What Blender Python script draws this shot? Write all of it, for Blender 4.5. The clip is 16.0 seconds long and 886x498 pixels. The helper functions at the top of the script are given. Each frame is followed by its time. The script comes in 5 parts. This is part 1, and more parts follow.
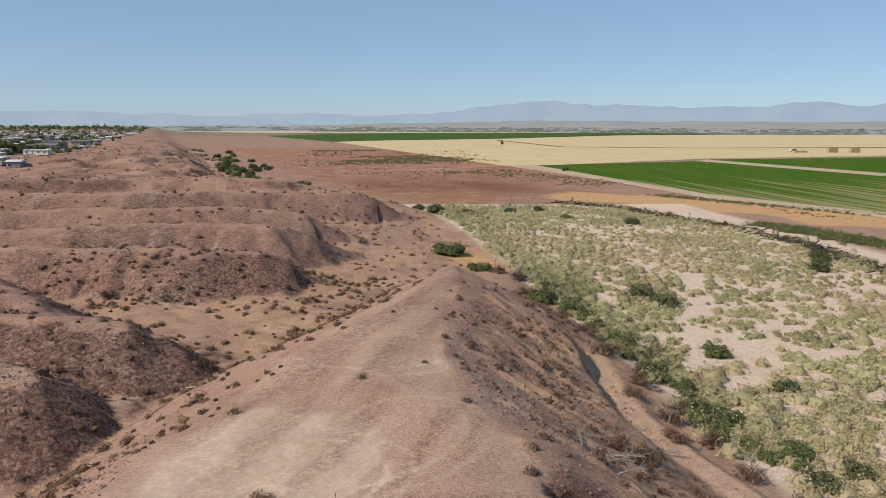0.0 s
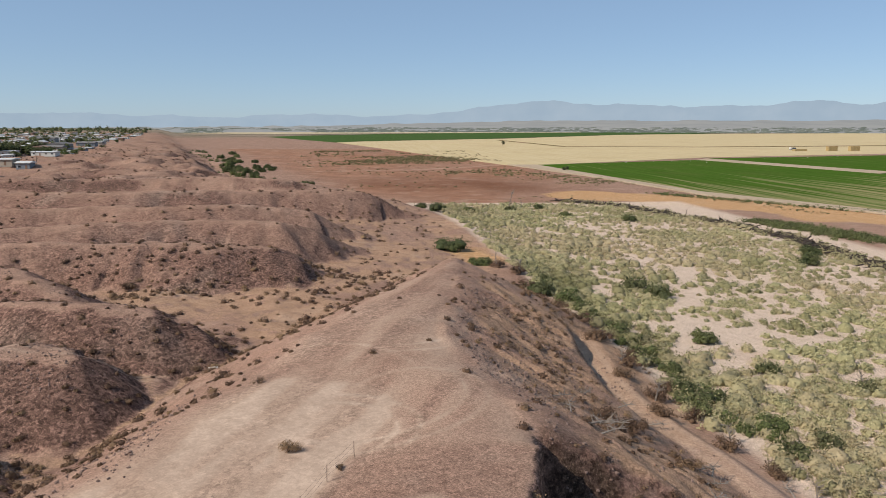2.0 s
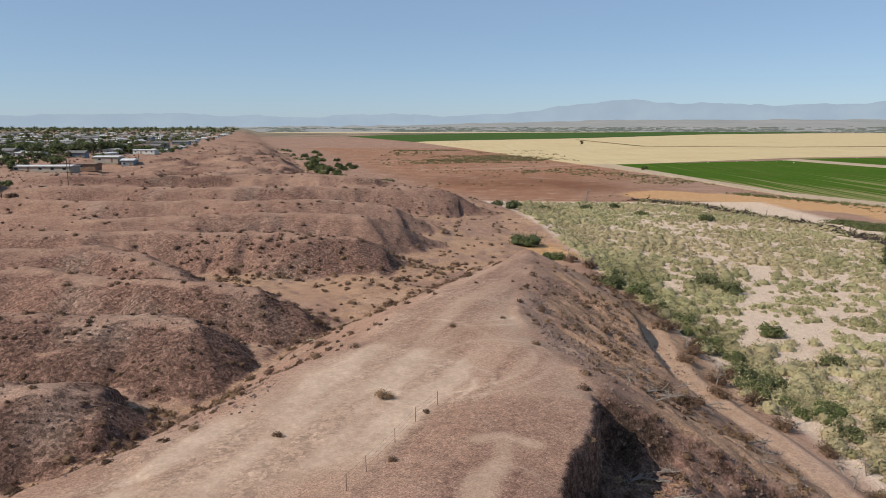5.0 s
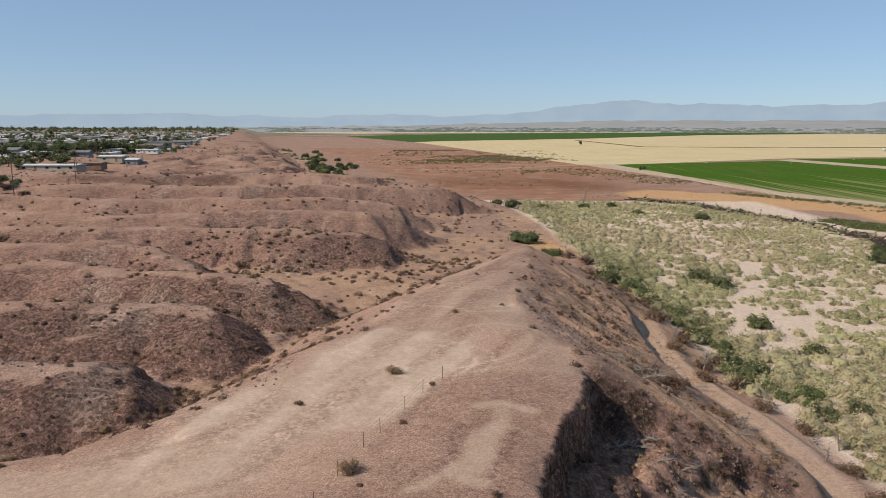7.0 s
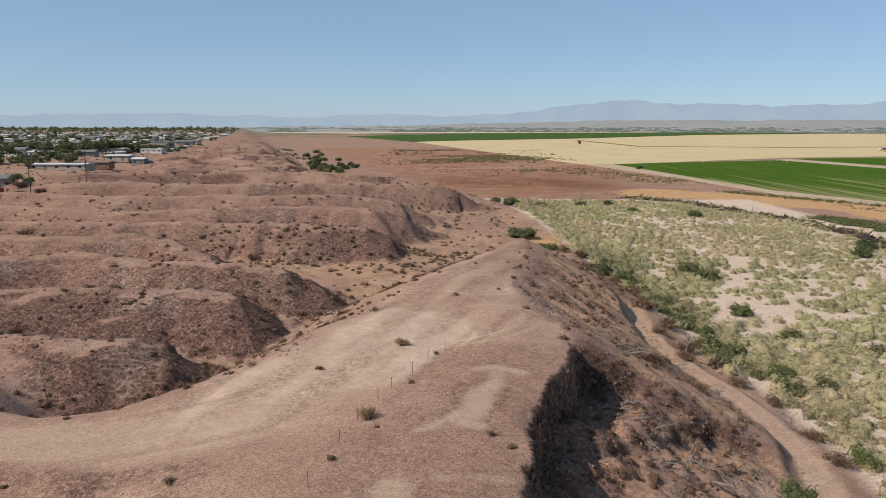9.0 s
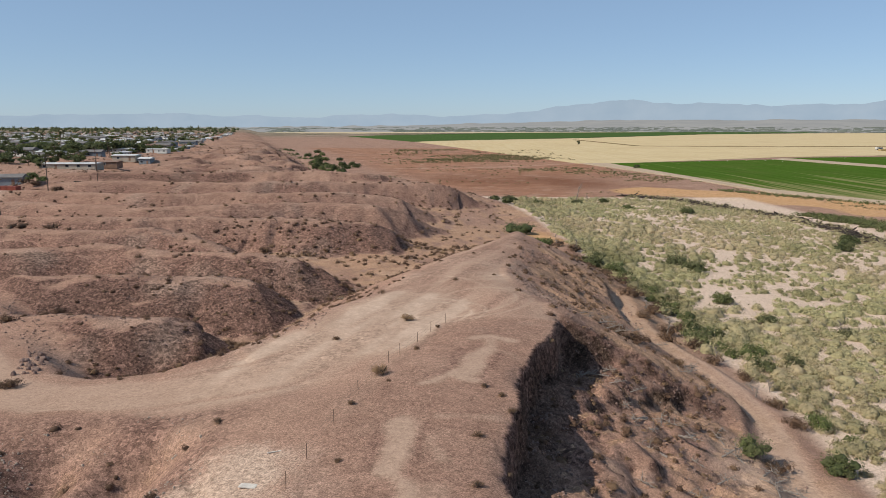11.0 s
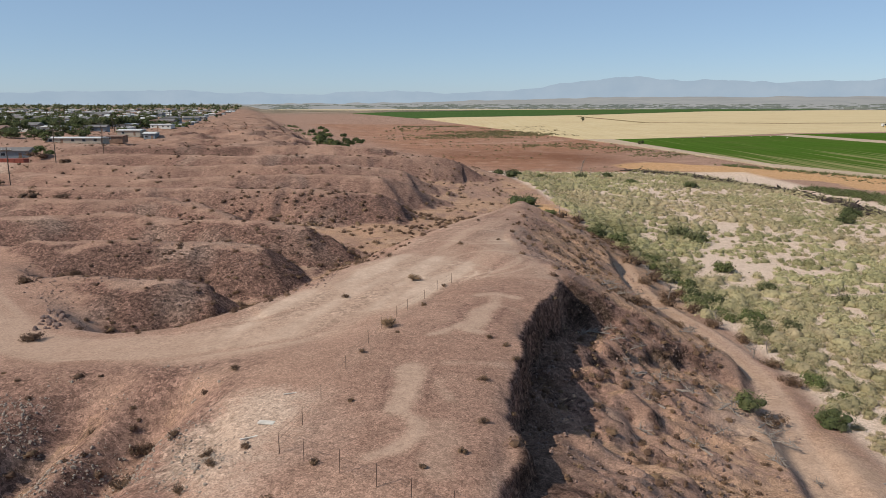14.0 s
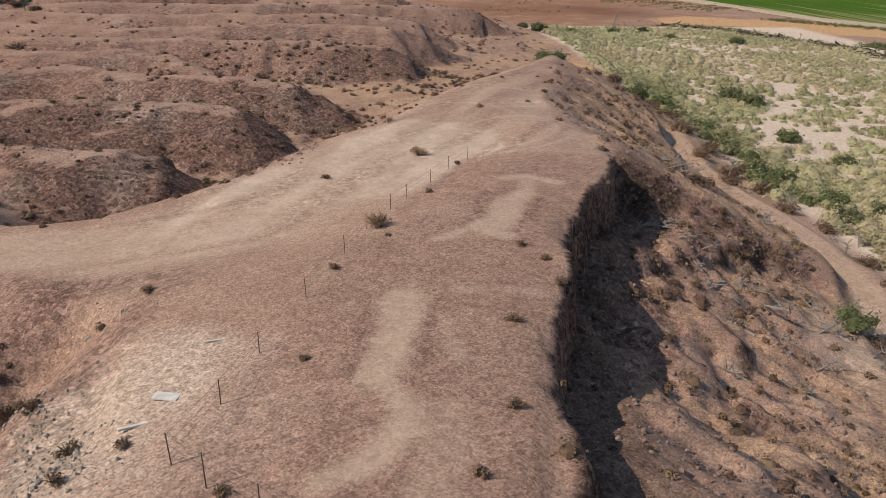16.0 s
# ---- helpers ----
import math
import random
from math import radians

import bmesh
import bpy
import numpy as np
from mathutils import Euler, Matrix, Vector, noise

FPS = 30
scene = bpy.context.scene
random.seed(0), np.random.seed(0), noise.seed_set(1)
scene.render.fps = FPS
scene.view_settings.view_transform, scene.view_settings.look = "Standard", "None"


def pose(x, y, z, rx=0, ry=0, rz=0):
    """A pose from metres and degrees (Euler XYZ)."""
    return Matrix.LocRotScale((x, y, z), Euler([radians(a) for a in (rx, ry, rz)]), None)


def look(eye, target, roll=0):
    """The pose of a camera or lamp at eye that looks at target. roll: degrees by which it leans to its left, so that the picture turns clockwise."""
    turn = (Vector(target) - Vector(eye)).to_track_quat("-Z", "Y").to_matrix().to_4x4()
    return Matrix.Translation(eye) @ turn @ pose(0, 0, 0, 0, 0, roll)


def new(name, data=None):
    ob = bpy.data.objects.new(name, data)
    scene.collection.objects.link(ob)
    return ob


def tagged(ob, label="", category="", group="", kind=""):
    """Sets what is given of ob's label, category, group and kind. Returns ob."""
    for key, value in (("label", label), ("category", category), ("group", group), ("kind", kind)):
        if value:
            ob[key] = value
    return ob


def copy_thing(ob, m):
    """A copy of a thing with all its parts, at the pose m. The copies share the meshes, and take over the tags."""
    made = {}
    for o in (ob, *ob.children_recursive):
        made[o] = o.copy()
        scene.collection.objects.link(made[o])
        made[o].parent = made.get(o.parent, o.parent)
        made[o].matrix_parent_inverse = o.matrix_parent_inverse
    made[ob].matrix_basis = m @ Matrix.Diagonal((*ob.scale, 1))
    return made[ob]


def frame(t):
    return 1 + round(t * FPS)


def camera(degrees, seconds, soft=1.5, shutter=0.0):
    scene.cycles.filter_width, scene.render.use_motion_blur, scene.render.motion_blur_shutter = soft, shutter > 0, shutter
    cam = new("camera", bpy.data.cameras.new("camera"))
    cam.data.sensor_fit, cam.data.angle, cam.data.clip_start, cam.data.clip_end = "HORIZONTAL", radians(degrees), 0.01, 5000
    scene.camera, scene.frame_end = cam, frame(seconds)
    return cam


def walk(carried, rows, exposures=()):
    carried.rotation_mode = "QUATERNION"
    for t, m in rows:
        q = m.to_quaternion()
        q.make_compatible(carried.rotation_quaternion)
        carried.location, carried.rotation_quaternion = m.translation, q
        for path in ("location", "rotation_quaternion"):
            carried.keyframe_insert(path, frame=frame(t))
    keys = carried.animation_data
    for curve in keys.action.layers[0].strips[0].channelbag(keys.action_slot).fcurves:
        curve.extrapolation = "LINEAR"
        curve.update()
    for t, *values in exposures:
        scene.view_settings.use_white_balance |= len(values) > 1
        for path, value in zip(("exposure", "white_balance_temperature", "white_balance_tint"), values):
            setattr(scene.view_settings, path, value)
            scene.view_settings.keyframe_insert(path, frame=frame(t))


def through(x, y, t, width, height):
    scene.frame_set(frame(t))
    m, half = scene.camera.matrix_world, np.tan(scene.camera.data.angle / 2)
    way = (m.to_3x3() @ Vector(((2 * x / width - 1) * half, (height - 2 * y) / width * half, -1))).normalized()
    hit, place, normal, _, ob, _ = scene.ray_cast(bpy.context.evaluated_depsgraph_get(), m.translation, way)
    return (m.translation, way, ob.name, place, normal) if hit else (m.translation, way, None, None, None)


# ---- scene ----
# Camera: seconds, eye x, y, z in metres, heading, tilt and lean in degrees.
PATH = [
    (0, 2.01, 40.49, 33.61, -6.00, -9.67, 0.25),
    (0.5, 1.83, 38.88, 33.61, -6.02, -9.66, 0.14),
    (1, 1.68, 37.45, 33.57, -6.04, -9.65, 0.12),
    (1.5, 1.53, 36.05, 33.57, -6.07, -9.66, 0.04),
    (2, 1.37, 34.65, 33.54, -5.85, -9.65, -0.01),
    (2.5, 1.23, 33.33, 33.54, -4.30, -9.66, -0.01),
    (3, 1.08, 32.06, 33.50, -4.13, -9.65, -0.02),
    (3.5, 0.88, 30.78, 33.49, -1.44, -9.66, -0.04),
    (4, 0.87, 29.44, 33.57, 0.18, -9.68, -0.07),
    (6.5, 0.56, 23.47, 33.56, 0.14, -9.66, -0.03),
    (7, 0.44, 21.98, 33.51, 0.12, -9.65, 0.01),
    (7.5, 0.37, 20.33, 33.52, 0.10, -9.66, 0.00),
    (8, 0.34, 18.46, 33.55, 0.11, -9.67, 0.01),
    (8.5, 0.27, 16.58, 33.55, 0.09, -9.68, 0.01),
    (9, 0.22, 14.65, 33.53, 0.09, -9.66, -0.01),
    (11.5, 0.12, 4.13, 33.63, 0.08, -9.67, -0.09),
    (12, 0.06, 2.09, 33.62, 0.05, -9.67, -0.09),
    (12.5, 0.00, 0.00, 33.60, 0.04, -9.67, -0.09),
    (13, -0.05, -1.88, 33.60, 0.15, -9.66, -0.12),
    (13.5, -0.06, -0.43, 33.22, 0.20, -9.96, -0.12),
    (14, -0.09, 4.10, 32.35, 0.37, -11.40, -0.08),
    (14.5, -0.02, 11.00, 30.95, 0.78, -14.20, -0.05),
    (15, 0.06, 17.00, 29.95, 1.25, -18.30, 0.00),
    (15.5, 0.10, 19.90, 29.40, 1.60, -21.20, 0.00),
    (16, 0.12, 21.00, 29.10, 1.80, -22.10, 0.00),
]
cam = camera(62.6, 16.0, 0.6)
walk(cam, [(t, pose(x, y, z, 90 + tilt, 0, head) @ pose(0, 0, 0, 0, 0, lean)) for t, x, y, z, head, tilt, lean in PATH])

# ---- light ----
SUN_AZ, SUN_EL = radians(246), radians(41)   # where the sun stands: heading from +y, clockwise, and height
sun_dir = Vector((math.sin(SUN_AZ) * math.cos(SUN_EL), math.cos(SUN_AZ) * math.cos(SUN_EL), math.sin(SUN_EL)))
world = bpy.data.worlds.new("sky")
scene.world = world
world.use_nodes = True
wn = world.node_tree.nodes
sky = wn.new("ShaderNodeTexSky")
sky.sky_type, sky.sun_disc = "NISHITA", False
sky.sun_elevation, sky.sun_rotation = SUN_EL, SUN_AZ
sky.air_density, sky.dust_density, sky.ozone_density, sky.altitude = 0.7, 0.3, 3.2, 100
wn["Background"].inputs["Strength"].default_value = 0.110
dusty = wn.new("ShaderNodeMix")   # the even pale blue of dusty air
dusty.data_type = "RGBA"
dusty.inputs["Factor"].default_value = 0.5
dusty.inputs[7].default_value = (2.9, 4.2, 5.8, 1)
world.node_tree.links.new(sky.outputs[0], dusty.inputs[6])
world.node_tree.links.new(dusty.outputs[2], wn["Background"].inputs["Color"])
sun_data = bpy.data.lights.new("sun", "SUN")
sun_data.energy, sun_data.angle, sun_data.color = 4.7, radians(0.53), (1.0, 0.92, 0.80)
sun = new("sun", sun_data)
sun.matrix_world = look(sun_dir * 100, (0, 0, 0))
scene.view_settings.exposure = 0.0

# ---- tools ----
def hashed(ix, iy, seed):
    h = (ix * 374761393 + iy * 668265263 + seed * 974634541) & 0xFFFFFFFF
    h = ((h ^ (h >> 13)) * 1274126177) & 0xFFFFFFFF
    h = h ^ (h >> 16)
    return h / 2147483648.0 - 1.0


def vnoise(x, y, seed=0):
    """Smooth noise from -1 to 1 with a cell of one metre."""
    fx, fy = np.floor(x), np.floor(y)
    ix, iy = fx.astype(np.int64), fy.astype(np.int64)
    u, v = x - fx, y - fy
    u, v = u * u * u * (u * (6 * u - 15) + 10), v * v * v * (v * (6 * v - 15) + 10)
    a, b = hashed(ix, iy, seed), hashed(ix + 1, iy, seed)
    c, d = hashed(ix, iy + 1, seed), hashed(ix + 1, iy + 1, seed)
    return a + (b - a) * u + (c - a) * v + (a - b - c + d) * u * v


def fbm(x, y, size, octaves=4, seed=0, gain=0.5):
    total, amp = 0.0, 1.0
    for n in range(octaves):
        total = total + amp * vnoise(x / size + 17.3 * n, y / size - 9.1 * n, seed + n)
        size, amp = size * 0.5, amp * gain
    return total


def ramp(a, b, v):
    t = np.clip((v - a) / (b - a), 0.0, 1.0)
    return t * t * (3 - 2 * t)


def soft(v, k):
    """max(v, 0) with a rounded corner about k wide."""
    return 0.5 * (v + np.sqrt(v * v + k * k))


def nearest_on(x, y, line):
    """Distance to a polyline, the third value of its points there, and how far along it is."""
    best, value, along, run = np.full(np.shape(x), 1e9), np.zeros(np.shape(x)), np.zeros(np.shape(x)), 0.0
    for (ax, ay, az), (bx, by, bz) in zip(line, line[1:]):
        dx, dy = bx - ax, by - ay
        length = math.hypot(dx, dy)
        t = np.clip(((x - ax) * dx + (y - ay) * dy) / length ** 2, 0, 1)
        d = np.hypot(x - ax - t * dx, y - ay - t * dy)
        near = d < best
        best, value = np.where(near, d, best), np.where(near, az + t * (bz - az), value)
        along = np.where(near, run + t * length, along)
        run += length
    return best, value, along


def inside(x, y, ring):
    """Whether points lie in a polygon."""
    hit = np.zeros(np.shape(x), bool)
    for (ax, ay), (bx, by) in zip(ring, ring[1:] + ring[:1]):
        if ay != by:
            hit ^= ((ay > y) != (by > y)) & (x < (bx - ax) * (y - ay) / (by - ay) + ax)
    return hit


def mesh_of(name, verts, faces, smooth=False):
    """A mesh from numpy arrays; faces all with as many corners."""
    me = bpy.data.meshes.new(name)
    verts, faces = np.asarray(verts, np.float32), np.asarray(faces, np.int32)
    n = faces.shape[1]
    me.vertices.add(len(verts))
    me.vertices.foreach_set("co", verts.ravel())
    me.loops.add(faces.size)
    me.loops.foreach_set("vertex_index", faces.ravel())
    me.polygons.add(len(faces))
    me.polygons.foreach_set("loop_start", np.arange(0, faces.size, n, dtype=np.int32))
    me.polygons.foreach_set("use_smooth", np.full(len(faces), smooth))
    me.update(calc_edges=True)
    return me


def paint(me, name, values):
    """A number for each vertex, which materials read."""
    layer = me.attributes.new(name, "FLOAT", "POINT")
    layer.data.foreach_set("value", np.asarray(values, np.float32))


def solid(name, me, material, parent=None, label=""):
    me.materials.append(material)
    ob = new(name, me)
    ob.parent = parent
    return tagged(ob, label)


def part(name, bm, material, parent=None, label="", smooth=False):
    me = bpy.data.meshes.new(name)
    bm.to_mesh(me)
    bm.free()
    for poly in me.polygons:
        poly.use_smooth = smooth
    return solid(name, me, material, parent, label)


def box(bm, x0, x1, y0, y1, z0, z1):
    v = [bm.verts.new((x, y, z)) for z in (z0, z1) for y in (y0, y1) for x in (x0, x1)]
    for q in ((0, 2, 3, 1), (4, 5, 7, 6), (0, 1, 5, 4), (2, 6, 7, 3), (0, 4, 6, 2), (1, 3, 7, 5)):
        bm.faces.new([v[i] for i in q])


def tube(bm, points, radii, sides=6):
    """A tapered tube along points, closed at both ends."""
    rings = []
    points = [Vector(p) for p in points]
    for n, p in enumerate(points):
        way = (points[min(n + 1, len(points) - 1)] - points[max(n - 1, 0)]).normalized()
        a = way.orthogonal().normalized()
        b = way.cross(a)
        rings.append([bm.verts.new(p + radii[n] * (math.cos(k * math.tau / sides) * a + math.sin(k * math.tau / sides) * b)) for k in range(sides)])
    for r, s in zip(rings, rings[1:]):
        for k in range(sides):
            bm.faces.new((r[k], r[(k + 1) % sides], s[(k + 1) % sides], s[k]))
    bm.faces.new(rings[0][::-1])
    bm.faces.new(rings[-1])


def thing(name, m, label, category, group=""):
    """An empty at a thing's base, for its parts."""
    ob = new(name)
    ob.matrix_world = m
    return tagged(ob, label, category, group)


def leaf_cloud(centres, radius, height, count, size, rng, flat=0.0, lumps=0.35, core=0.0):
    """Small leaf triangles on many lumpy domes: vertices, faces, and the number of the dome of each vertex."""
    who = np.repeat(np.arange(len(centres)), count)
    n = len(who)
    turn, up = rng.uniform(0, math.tau, n), rng.uniform(-0.15, 1, n) ** 1.0
    side = np.sqrt(np.maximum(1 - up * up, 0.05))
    way = np.stack([np.cos(turn) * side, np.sin(turn) * side, up], 1)
    lump = 1 + lumps * np.sin(turn * 3 + who * 1.7) * np.sin(up * 5 + who) + 0.25 * lumps * np.sin(turn * 7 + who * 2.9)
    deep = rng.uniform(0.45, 1.0, n) ** 0.45 * lump
    middle = np.stack([way[:, 0] * radius[who] * deep, way[:, 1] * radius[who] * deep, np.maximum(way[:, 2], -0.1) * height[who] * deep + 0.04 * height[who]], 1) + centres[who]
    normal = way + rng.normal(0, 0.42, (n, 3)) + np.array([0, 0, flat])
    normal /= np.linalg.norm(normal, axis=1)[:, None]
    a = np.cross(normal, rng.normal(0, 1, (n, 3)))
    a /= np.linalg.norm(a, axis=1)[:, None]
    b = np.cross(normal, a)
    s = (size[who] * rng.uniform(0.6, 1.4, n))[:, None]
    verts = np.stack([middle + a * s, middle - 0.5 * a * s + 0.8 * b * s, middle - 0.5 * a * s - 0.8 * b * s], 1).reshape(-1, 3)
    faces, owner = np.arange(3 * n).reshape(-1, 3), np.repeat(who, 3)
    if core:
        # a lumpy solid core under the leaves, to fill out the bush
        k = len(centres)
        turn = np.tile(np.arange(8) * math.tau / 8, 3)
        up = np.repeat([0.02, 0.48, 0.82], 8)
        side = np.sqrt(1 - up * up)
        heart = np.concatenate([np.stack([np.cos(turn) * side, np.sin(turn) * side, up], 1), [[0, 0, 1.0]]])
        scale = np.stack([radius, radius, height], 1)[:, None] * core
        shape = heart[None] * scale * rng.uniform(0.72, 1.15, (k, 25, 1)) + centres[:, None]
        ring = np.array([(r * 8 + q, r * 8 + (q + 1) % 8, r * 8 + 8 + (q + 1) % 8, r * 8 + 8 + q) for r in range(2) for q in range(8)])
        tri = np.concatenate([ring[:, [0, 1, 2]], ring[:, [0, 2, 3]], [(16 + q, 16 + (q + 1) % 8, 24) for q in range(8)]])
        faces = np.concatenate([faces, (tri[None] + 25 * np.arange(k)[:, None, None] + len(verts)).reshape(-1, 3)])
        verts = np.concatenate([verts, shape.reshape(-1, 3)])
        owner = np.concatenate([owner, np.repeat(np.arange(k), 25)])
    return verts, faces, owner

# ---- materials ----
def material(name, rough=0.9):
    m = bpy.data.materials.new(name)
    m.use_nodes = True
    shader = m.node_tree.nodes["Principled BSDF"]
    shader.inputs["Roughness"].default_value = rough
    shader.inputs["Specular IOR Level"].default_value = 0.2
    return m, m.node_tree, shader


def node(tree, kind, **inputs):
    n = tree.nodes.new(kind)
    for key, value in inputs.items():
        n.inputs[key].default_value = value
    return n


def grain(tree, scale, detail=4.0, rough=0.6, kind="Object"):
    """Noise on the place's own metres, as a value from 0 to 1."""
    at = tree.nodes.new("ShaderNodeTexCoord")
    n = node(tree, "ShaderNodeTexNoise", Scale=scale, Detail=detail, Roughness=rough)
    tree.links.new(at.outputs[kind], n.inputs["Vector"])
    return n.outputs["Fac"]


def stretch(tree, value, low, high):
    n = node(tree, "ShaderNodeMapRange")
    n.inputs["From Min"].default_value, n.inputs["From Max"].default_value = low, high
    tree.links.new(value, n.inputs["Value"])
    return n.outputs["Result"]


def times(tree, a, b):
    n = tree.nodes.new("ShaderNodeMath")
    n.operation = "MULTIPLY"
    for socket, v in zip(n.inputs, (a, b)):
        if isinstance(v, (int, float)):
            socket.default_value = v
        else:
            tree.links.new(v, socket)
    return n.outputs[0]


def blend(tree, fac, a, b, mode="MIX"):
    n = tree.nodes.new("ShaderNodeMix")
    n.data_type, n.blend_type = "RGBA", mode
    for socket, v in zip((n.inputs["Factor"], n.inputs[6], n.inputs[7]), (fac, a, b)):
        if isinstance(v, (int, float)):
            socket.default_value = v
        elif isinstance(v, tuple):
            socket.default_value = (*v, 1)
        else:
            tree.links.new(v, socket)
    return n.outputs[2]


def cells(tree, scale, low, high):
    """Small stones: a grey of its own for each cell."""
    at = tree.nodes.new("ShaderNodeTexCoord")
    v = node(tree, "ShaderNodeTexVoronoi", Scale=scale)
    tree.links.new(at.outputs["Object"], v.inputs["Vector"])
    n = node(tree, "ShaderNodeMapRange")
    n.inputs["To Min"].default_value, n.inputs["To Max"].default_value = low, high
    split = tree.nodes.new("ShaderNodeSeparateColor")
    tree.links.new(v.outputs["Color"], split.inputs[0])
    tree.links.new(split.outputs[0], n.inputs["Value"])
    return n.outputs["Result"]


def number(tree, name):
    n = tree.nodes.new("ShaderNodeAttribute")
    n.attribute_name = name
    return n.outputs["Fac"]


def crisp(tree, name, grit, reach=1.1, low=0.24, high=0.62):
    """A zone whose border breaks up in the grain of the ground."""
    a = tree.nodes.new("ShaderNodeMath")
    a.operation, a.inputs[1].default_value, a.inputs[2].default_value = "MULTIPLY_ADD", reach, -0.5 * reach
    tree.links.new(grit, a.inputs[0])
    b = tree.nodes.new("ShaderNodeMath")
    tree.links.new(a.outputs[0], b.inputs[0])
    tree.links.new(number(tree, name), b.inputs[1])
    return stretch(tree, b.outputs[0], low, high)


def bumped(tree, shader, height, strength, distance):
    n = node(tree, "ShaderNodeBump", Strength=strength, Distance=distance)
    tree.links.new(height, n.inputs["Height"])
    tree.links.new(n.outputs["Normal"], shader.inputs["Normal"])


def plain(name, colour, rough=0.8, spread=0.25, scale=3.0, metal=0.0, bump=0.0):
    """A surface of one colour with blotches and grain."""
    m, tree, shader = material(name, rough)
    dark, pale = tuple(c * (1 - spread) for c in colour), tuple(min(c * (1 + spread), 1) for c in colour)
    c = blend(tree, stretch(tree, grain(tree, scale), 0.3, 0.7), dark, pale)
    c = blend(tree, times(tree, stretch(tree, grain(tree, scale * 9), 0.35, 0.75), 0.35), c, tuple(0.6 * v for v in colour))
    tree.links.new(c, shader.inputs["Base Color"])
    shader.inputs["Metallic"].default_value = metal
    if bump:
        bumped(tree, shader, grain(tree, scale * 6), bump, 0.05)
    return m


def foliage(name, dark, pale, dry, through=0.25):
    """Leaves, whose colour goes by the number of their bush."""
    m, tree, shader = material(name, 0.75)
    tint = number(tree, "tint")
    c = blend(tree, tint, dark, pale)
    c = blend(tree, stretch(tree, number(tree, "dryness"), 0.0, 1.0), c, dry)
    c = blend(tree, times(tree, stretch(tree, grain(tree, 2.0), 0.4, 0.7), 0.4), c, tuple(0.55 * v for v in dark))
    tree.links.new(c, shader.inputs["Base Color"])
    thin = tree.nodes.new("ShaderNodeBsdfTranslucent")
    tree.links.new(c, thin.inputs["Color"])
    mix = node(tree, "ShaderNodeMixShader", Fac=through)
    tree.links.new(shader.outputs[0], mix.inputs[1])
    tree.links.new(thin.outputs[0], mix.inputs[2])
    tree.links.new(mix.outputs[0], tree.nodes["Material Output"].inputs["Surface"])
    return m


